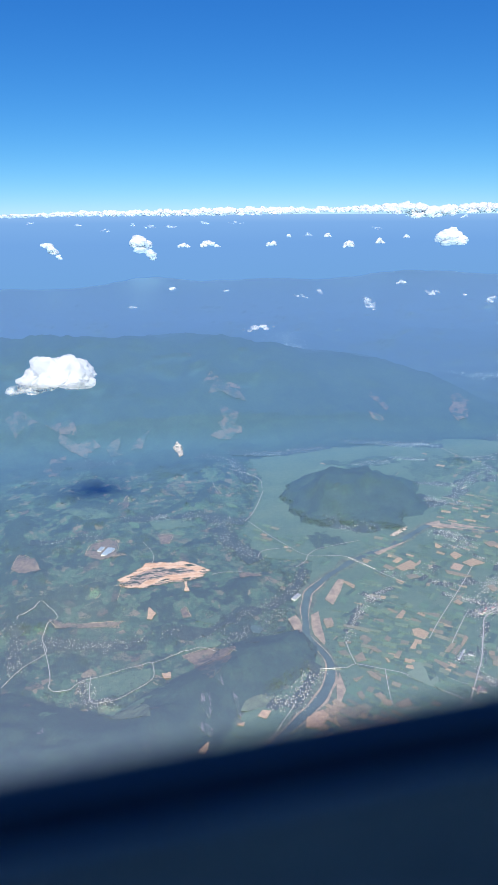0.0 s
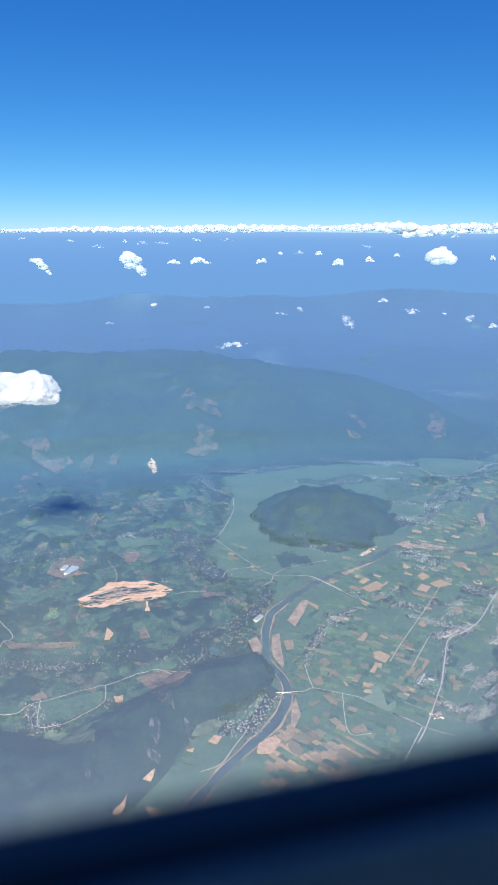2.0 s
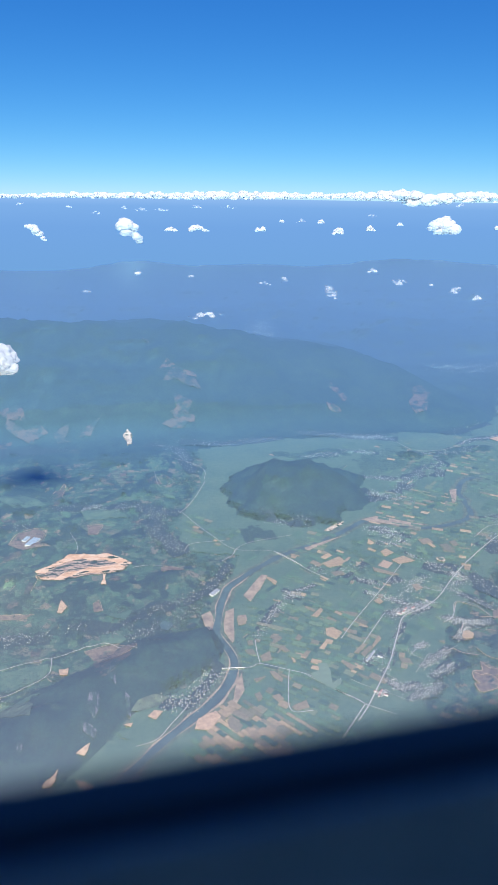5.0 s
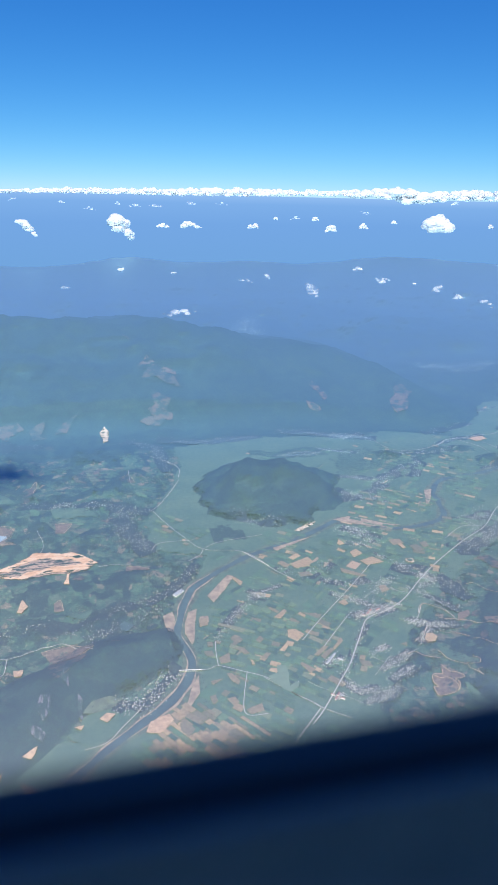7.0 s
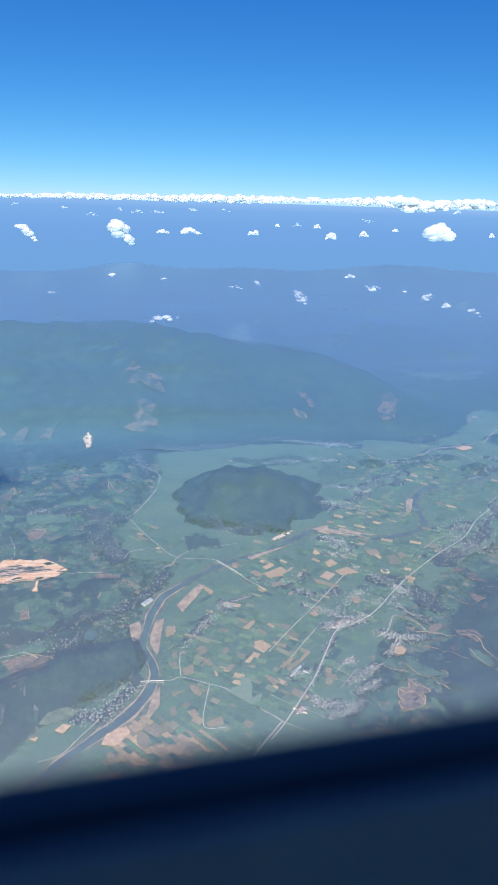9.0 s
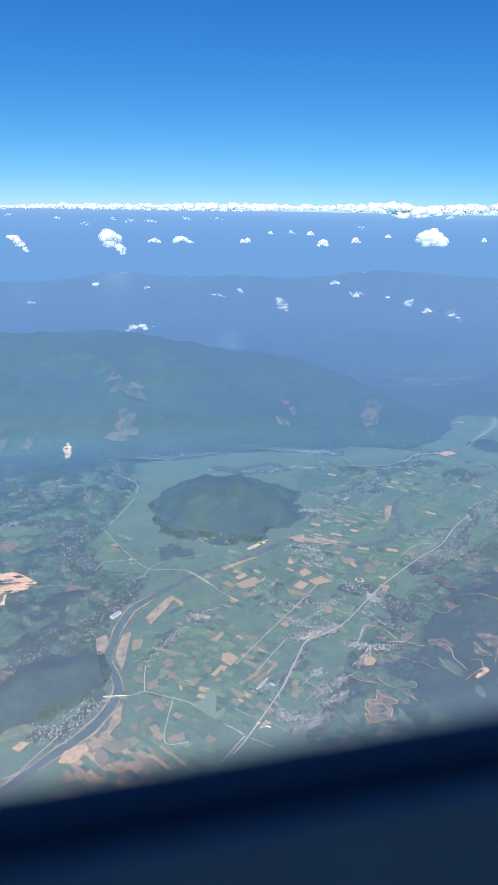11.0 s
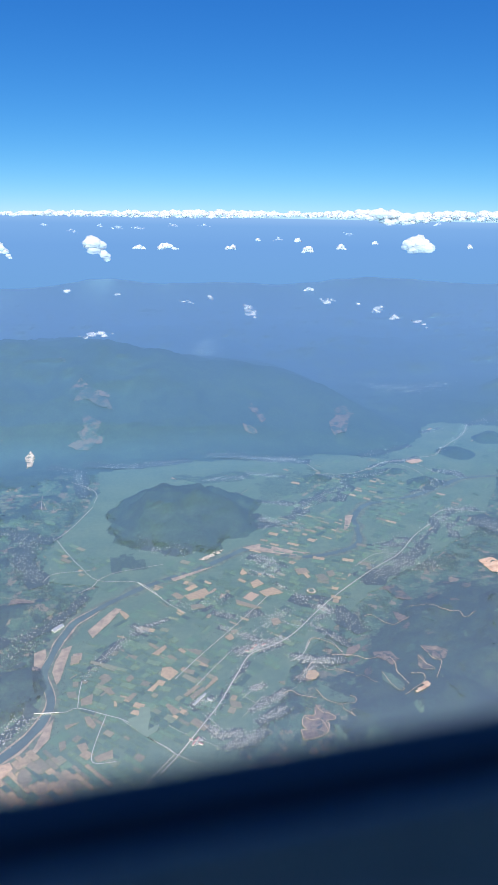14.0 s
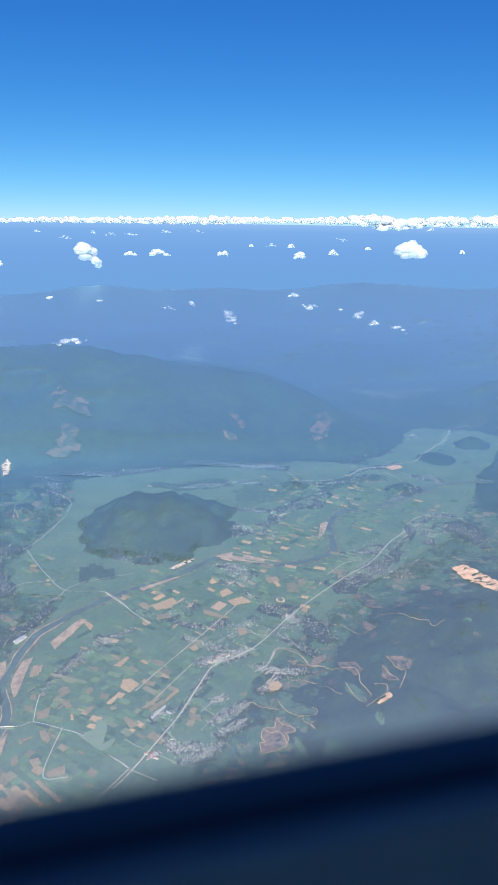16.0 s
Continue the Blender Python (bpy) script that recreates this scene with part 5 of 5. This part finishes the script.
village(140, 9, [(529, 643), (551, 650), (579, 668)], 56)
village(110, 8, [(428, 531), (450, 529), (470, 534)], 57)
village(150, 10, [(521, 581), (528, 565), (515, 534)], 58)
village(120, 10, [(541, 592), (570, 590)], 59)
village(150, 9, [(306, 726), (332, 727), (356, 729)], 60)
village(90, 9, [(362, 739), (399, 720)], 61)
village(130, 12, [(391, 788), (418, 778), (443, 764)], 62)
village(150, 5, [(265, 430), (277, 418), (287, 408)], 63)
village(110, 4, [(264, 353), (279, 359)], 64)
village(150, 5, [(265, 337), (278, 343), (291, 349)], 65)
village(110, 5, [(267, 327), (286, 334)], 66)
village(160, 5, [(237, 330), (243, 320), (254, 320)], 67)
village(150, 5, [(243, 310), (257, 313), (267, 318)], 68)
village(120, 6, [(327, 422), (339, 407), (349, 390)], 69)
village(110, 5, [(306, 384), (318, 378), (329, 372)], 70)
village(90, 4, [(303, 359), (318, 372)], 71)
village(120, 6, [(264, 450), (278, 438), (298, 442)], 72)
village(80, 5, [(202, 444), (213, 434)], 73)
village(100, 6, [(345, 444), (349, 431)], 74)
village(90, 5, [(316, 535), (335, 520)], 75)
village(90, 5, [(307, 505), (326, 494)], 76)
village(70, 4, [(321, 487), (331, 465), (339, 454)], 77)


# ---- bridges and larger buildings ----
def part(name, bm, material, parent, label=""):
    me = bpy.data.meshes.new(name)
    bm.to_mesh(me)
    bm.free()
    me.materials.append(material)
    ob = new(name, me)
    ob.parent = parent
    return tagged(ob, label) if label else ob


def box(x0, x1, y0, y1, z0, z1):
    bm = bmesh.new()
    bmesh.ops.create_cube(bm, size=1.0)
    for v in bm.verts:
        v.co = Vector((x0 + (v.co.x + 0.5) * (x1 - x0), y0 + (v.co.y + 0.5) * (y1 - y0), z0 + (v.co.z + 0.5) * (z1 - z0)))
    return bm


def hall(name, x, y, length, width, height, turn, wall, roof, label, category, bays=1):
    """A long building: walls and one ridged roof for each bay."""
    top = new(name)
    top.location, top.rotation_euler = (x, y, max(float(terrain(x, y)), 0)), (0, 0, radians(turn))
    part("walls", box(-length / 2, length / 2, -width / 2, width / 2, -0.3, height), wall, top)
    step = width / bays
    for k in range(bays):
        y0 = -width / 2 + k * step
        bm = bmesh.new()
        vs = [bm.verts.new(c) for sx in (-1, 1) for c in ((sx * (length / 2 + 0.1), y0 - 0.04, height), (sx * (length / 2 + 0.1), y0 + step / 2, height + 0.22 * step), (sx * (length / 2 + 0.1), y0 + step + 0.04, height))]
        for f in ((0, 3, 4, 1), (1, 4, 5, 2), (0, 1, 2), (3, 5, 4), (0, 2, 5, 3)):
            bm.faces.new([vs[i] for i in f])
        part("roof", bm, roof, top)
    return tagged(top, label, category)


def bridge(a, b, name="bridge"):
    ax, bx = Vector(a), Vector(b)
    top = new(name)
    d = bx - ax
    top.location, top.rotation_euler = (ax.x, ax.y, 0), (0, 0, math.atan2(d.y, d.x))
    part("deck", box(0, d.length, -0.2, 0.2, 0.6, 0.76), M_ROAD, top)
    for s in (-0.18, 0.18):
        part("railing", box(0, d.length, s - 0.02, s + 0.02, 0.76, 0.88), M_WALL, top)
    n = max(2, int(d.length / 4))
    for k in range(1, n):
        part("pier", box(d.length * k / n - 0.15, d.length * k / n + 0.15, -0.2, 0.2, -0.3, 0.6), M_WALL, top)
    return tagged(top, "narrow concrete road bridge across the river", "bridge")


bridge((136.5, 362.3), (151, 360))
bridge((211.5, 507), (227.5, 479))
hall("warehouse", 149, 453, 9, 3.4, 1.0, 42, M_WALL, M_TIN, "long white-roofed warehouse beside the river", "warehouse", 2)
hall("factory", 9, 566, 14, 7, 1.2, 62, M_WALL, M_BLUETIN, "blue-roofed factory halls on a cleared pad", "factory", 3)
hall("factory", 3, 574, 8, 4, 1.0, 62, M_WALL, M_BLUETIN, "blue-roofed factory hall on a cleared pad", "factory", 2)
for x, y, l, w, a in ((226, 317, 3.2, 1.0, 50), (228.5, 320, 3.2, 1.0, 50), (230, 316, 2.6, 1.0, 140), (225, 320.5, 2.2, 0.9, 140)):
    hall("school_block", x, y, l, w, 0.7, a, M_WALL, M_REDTILE, "red-roofed public building beside the crossroads", "building")
for x, y, l, w, a in ((281, 398, 3, 1.4, 45), (284, 401, 2.6, 1.4, 45), (277, 396, 2.4, 1.2, 135), (290, 401, 3, 1.2, 20)):
    hall("market_hall", x, y, l, w, 0.8, a, M_WALL, M_REDTILE, "red-roofed market hall in the town", "building")
for x, y, l, w, a in ((233, 351, 4.5, 1.3, 45), (236, 354, 4.5, 1.3, 45), (239, 357, 4, 1.2, 45), (242, 352, 3.5, 1.2, 135)):
    hall("shed", x, y, l, w, 0.7, a, M_WALL, M_TIN, "grey tin-roofed shed beside the valley road", "shed")
stadium = [(347 + 3.4 * math.cos(t * 0.3927), 464 + 4.2 * math.sin(t * 0.3927)) for t in range(16)]
land_patch("sports_ground", stadium, M_PALE, "pale oval sports ground in the fields", "sports ground", 0.6)
land_patch("sports_green", [(347 + (x - 347) * 0.6, 464 + (y - 464) * 0.6) for x, y in stadium], M_MEADOW, "green middle of the oval sports ground", "lawn", 0.8)


# ---- woods ----
rw = np.random.RandomState(21)


def woods(name, count, x0, x1, y0, y1, keep, size, seed, label):
    x, y = rw.uniform(x0, x1, count), rw.uniform(y0, y1, count)
    ok = keep(x, y)
    tagged(clumps(name, np.stack([x[ok], y[ok]], 1), size, M_TREE, seed), label, "trees", kind="stuff")


def wild(x, y):
    return (inside(x, y, VALLEY) < -4) & (inside(x, y, WEST_HILL) < 5) & (0.6 * fbm(x, y, 36, 3, 51) + 0.4 * fbm(x, y, 9, 2, 57) > 0.53 + 0.3 * np.clip((y - 820) / 120, 0, 1))


woods("hill_woods", 60000, -110, 190, 240, 560, wild, 0.62, 1, "dark woods on the low hills west of the river")
woods("upper_woods", 32000, -160, 240, 560, 770, wild, 0.9, 2, "dark woods on the hills below the mountain")
woods("east_woods", 60000, 270, 620, 240, 540, wild, 0.62, 3, "dark woods on the hills east of the town")
woods("mid_hill_woods", 30000, 185, 420, 535, 735, lambda x, y: (terrain(x, y) > 0.2) & (terrain(x, y) < 4.5) & (inside(x, y, MID_HILL) > -12) & (fbm(x, y, 14, 3, 63) > 0.42), 1.0, 4, "dense woods on the hill in the valley")
woods("valley_trees", 16000, 100, 560, 250, 800, lambda x, y: (inside(x, y, VALLEY) > 2) & (inside(x, y, MID_HILL) < 0) & (fbm(x, y, 22, 3, 71) > 0.62), 0.5, 5, "scattered trees and hedges in the fields")



for k, outline in enumerate(([(355, 663), (364, 703), (407, 735), (455, 712), (450, 682), (418, 664), (399, 672), (368, 649)],
                             [(274, 748), (308, 734), (350, 749), (366, 722), (330, 715), (299, 720)],
                             [(194, 551), (210, 560), (221, 546), (221, 531), (203, 527), (192, 533)],
                             [(469, 698), (504, 719), (525, 722), (517, 703), (481, 683), (463, 682)])):
    xs, ys = zip(*outline)
    woods("valley_wood_trees", 4200, min(xs), max(xs), min(ys), max(ys), lambda x, y: inside(x, y, outline) + 26 * (fbm(x, y, 12, 3, 3) - 0.47) > 0, 1.1, 60 + k, "dense trees of a wood on the valley floor")

def hedge(line, count, spread, size, seed):
    """A row of trees and bushes along a line."""
    g = np.random.RandomState(seed)
    path = np.array(smooth_line(line, 1.0))
    xy = path[g.randint(0, len(path), count)] + g.normal(0, spread, (count, 2))
    tagged(clumps("tree_row", xy, size, M_ORCHARD, seed), "row of dark green trees and bushes", "trees", group="tree rows", kind="stuff")


hedge([(155, 412), (153.7, 390), (151.5, 368), (149, 348), (148, 330), (144, 309), (135, 290)], 420, 1.1, 0.6, 31)
hedge([(152, 431), (160, 428), (170, 433), (182, 440), (196, 452)], 260, 1.0, 0.55, 32)
hedge([(163, 452), (176, 465), (195, 478), (215, 490)], 160, 1.4, 0.5, 33)
hedge([(132, 425), (136, 405), (136, 385), (140, 372)], 160, 1.2, 0.6, 34)
hedge([(188, 352), (196, 343), (206, 352), (212, 346)], 120, 1.0, 0.5, 35)
hedge([(232, 440), (262, 455), (300, 470), (330, 494)], 260, 1.6, 0.55, 36)
hedge([(250, 415), (262, 425), (285, 430)], 260, 3.0, 0.6, 37)
hedge([(286, 385), (300, 392), (318, 398)], 300, 3.5, 0.6, 38)
hedge([(246, 396), (254, 404), (262, 402)], 200, 2.2, 0.55, 39)
hedge([(330, 420), (352, 430), (378, 448)], 360, 3.5, 0.6, 40)

# small bare patches and garden plots on the hills
rp = random.Random(15)
count = 0
while count < 90:
    x, y = rp.uniform(-120, 175), rp.uniform(330, 700)
    if count > 60:
        x, y = rp.uniform(310, 560), rp.uniform(270, 480)
    if inside(np.array(x), np.array(y), VALLEY) > -12:
        continue
    count += 1
    w, d, a = rp.uniform(3, 9) * y / 500, rp.uniform(2, 4.5) * y / 500, rp.uniform(0, 3.1)
    shape = [(x + w * math.cos(t) * math.cos(a) - d * math.sin(t) * math.sin(a), y + w * math.cos(t) * math.sin(a) + d * math.sin(t) * math.cos(a)) for t in [k * 0.785 + rp.uniform(-0.25, 0.25) for k in range(8)]]
    land_patch("clearing", shape, rp.choice((M_CLEAR, M_CLEAR, M_CROP, M_MEADOW)), "small bare or grassy patch among the hill woods", "clearing", 0.12)


# ---- clouds ----
def billow(p, off):
    """Cauliflower-like swelling of a cloud's skin."""
    q = p + off
    return 0.5 * noise.noise(q * 1.1) + 0.26 * noise.noise(q * 2.3) + 0.13 * noise.noise(q * 4.7) + 0.07 * noise.noise(q * 9.3)


def puff_mesh(name, lobes, body=M_CLOUD):
    """One soft heap out of a few lobes: place, size, stretch, thin or not, fineness."""
    forms = {}
    for detail in (2, 3, 4, 5):
        unit = bmesh.new()
        bmesh.ops.create_icosphere(unit, subdivisions=detail, radius=1.0)
        forms[detail] = ([v.co.copy() for v in unit.verts], np.array([[v.index for v in f.verts] for f in unit.faces]))
        unit.free()
    verts, faces, thin = [], [], []
    for at, size, stretch, skin, detail, off in lobes:
        base, tris = forms[detail]
        faces.append(tris + len(verts))
        thin += [int(skin > 1)] * len(tris)
        for c in base:
            p = c * (size * (skin + (0.7 if detail > 4 else 0.55 if detail > 2 else 0.45) * billow(c, off)))
            verts.append((stretch * p.x + at[0], p.y + at[1], (p.z if p.z > 0 else 0.6 * p.z) * 0.9 + at[2]))
    me = bpy.data.meshes.new(name)
    me.from_pydata(verts, [], np.concatenate(faces).tolist())
    me.materials.append(body)
    me.materials.append(M_WISP)
    me.polygons.foreach_set("material_index", thin)
    me.polygons.foreach_set("use_smooth", [True] * len(me.polygons))
    return me


def cloud(place, width, height, seed, tilt=0.0):
    """A heap of swelling heads on a flat foot; thin scraps are frayed all through."""
    r = random.Random(seed)
    faint = height < 15 or 700 < place[1] < 1300 or place[1] == 4100
    near = width / place[1] > 0.08
    lobes = []

    def lobe(u, up, size, skin, detail):
        at = (0.5 * width * u, r.uniform(-0.5, 0.5) * size, up - 0.45 * height + tilt * width * u)
        lobes.append((at, size, r.uniform(1.1, 1.45) if skin < 1 else r.uniform(1.3, 2.0), skin, detail, Vector((r.uniform(0, 99), r.uniform(0, 99), r.uniform(0, 99)))))

    if faint:
        for k in range(6):
            u = -0.75 + 0.3 * k + r.uniform(-0.15, 0.15)
            lobe(u, height * (0.35 + r.gauss(0, 0.14)), height * r.uniform(0.16, 0.28) * (1.2 - abs(u)), 1.06, 3)
    else:
        crown = r.uniform(-0.2, 0.2)

        def roof(u):
            return height * (0.4 + 0.6 * math.exp(-((u - crown) / 0.6) ** 2)) * (1 - min(1.0, abs(u)) ** 2.4) ** 0.7

        for k in range(5 if near else 18):
            u = -0.72 + 0.36 * k if near else r.uniform(-0.7, 0.7)
            size = roof(u) * r.uniform(0.46, 0.56) if near else min(roof(u) * r.uniform(0.22, 0.42), 0.3 * height)
            lobe(u, size * 0.8 if near else size * 0.7 + max(0.0, roof(u) - size * 1.6) * r.random() ** 0.8, size, 0.92, 5 if near else 3)
        for k in range(14 if near else 0):
            u = r.uniform(-1.1, 1.1)
            lobe(u, roof(u) * r.choice((0.0, 0.08, 0.4)) + height * 0.06, height * r.uniform(0.06, 0.15), 1.06, 3)
    ob = new("cloud", puff_mesh("cloud", lobes))
    ob.location = place
    return tagged(ob, "wispy scrap of white cloud" if faint else "small white fair-weather cumulus cloud", "cloud", group="clouds")


cloud((-24, 590, 162), 66, 40, 900)
cloud((-81, 2818, 169), 99, 43, 1, -0.35)
cloud((274, 2890, 171), 112, 96, 41, -0.3)
cloud((443, 2906, 173), 68, 25, 3)
cloud((573, 3017, 173), 126, 40, 4)
cloud((846, 3017, 173), 60, 30, 5)
cloud((1142, 2857, 169), 64, 36, 6)
cloud((1338, 2970, 178), 59, 28, 7)
cloud((1910, 3349, 178), 245, 110, 8)
cloud((1788, 3621, 178), 47, 23, 9)
cloud((2093, 3165, 178), 31, 25, 10)
cloud((1377, 4100, 182), 72, 28, 11)
cloud((1216, 3965, 178), 38, 21, 12)
cloud((195, 745, 168), 41, 14, 13)
cloud((412, 939, 168), 19, 22, 14, -0.5)
cloud((558, 1028, 168), 31, 13, 15)
cloud((590, 909, 168), 19, 13, 16)
cloud((582, 833, 168), 24, 11, 17, -0.2)
cloud((590, 782, 168), 26, 11, 18, -0.2)
cloud((243, 1144, 168), 12, 7, 19)
cloud((337, 1036, 168), 32, 8, 20, -0.12)
cloud((379, 1063, 168), 11, 10, 21)
cloud((586, 1195, 168), 27, 12, 22)
cloud((593, 986, 168), 9, 6, 23)
cloud((73, 959, 168), 13, 6, 24)
cloud((163, 1226, 168), 12, 13, 25)
cloud((338, 4100, 241), 34, 22, 26)
cloud((431, 4100, 237), 82, 26, 27)
cloud((550, 4100, 232), 86, 34, 28)
cloud((750, 4100, 252), 69, 28, 29)
cloud((185, 4100, 212), 75, 22, 30)
cloud((38, 4100, 241), 44, 22, 31)
cloud((1476, 4020, 178), 53, 29, 32)
cloud((2413, 4100, 284), 59, 36, 33)
cloud((-217, 4100, 255), 41, 22, 34)
cloud((931, 4100, 253), 104, 22, 35)
cloud((1823, 4100, 216), 74, 25, 36)


def cloud_bank(x, end, seed):
    """A stretch of the far line of cumulus along the horizon: one domed head beside the next."""
    r = random.Random(seed)
    lobes = []
    while x < end:
        top = np.interp(x, (-300, 180, 640, 1000, 1400, 1600, 1750, 2030, 2160, 2300, 2500, 2760), (302, 318, 327, 341, 337, 334, 348, 368, 370, 350, 360, 374)) + 6 + r.uniform(-10, 5) - 12 * float(value_noise(np.array(x / 60.0), np.array(0.5), 3))
        foot = np.interp(x, (1200, 1400, 1700, 1900, 2060, 2160, 2300, 2450), (283, 298, 302, 287, 285, 257, 259, 288)) + r.uniform(-3, 3)
        back = 4230 + r.uniform(-60, 90)
        tall = top - foot
        size = max(9.0, 0.5 * tall * r.uniform(0.7, 1.1))
        lobes.append(((x, back, top - 0.9 * size), size, r.uniform(1.1, 1.6), 0.92, 3, Vector((r.uniform(0, 99), r.uniform(0, 99), 0))))
        for k in range(2 + int(tall / 30)):
            s = max(6.0, size * r.uniform(0.35, 0.6))
            lobes.append(((x + r.uniform(-1.2, 1.2) * size, back - r.uniform(5, 30), foot + s + (tall - 2 * s) * r.random() * 0.8), s, r.uniform(1.2, 1.9), 0.92, 3, Vector((r.uniform(0, 99), r.uniform(0, 99), 0))))
        x += size * r.uniform(0.6, 1.2)
    return tagged(new("cloud_bank", puff_mesh("cloud_bank", lobes, M_BANKCLOUD)), "long white bank of cumulus clouds on the horizon", "clouds", kind="stuff")


cloud_bank(-900, 1620, 77)
cloud_bank(1600, 3700, 78)
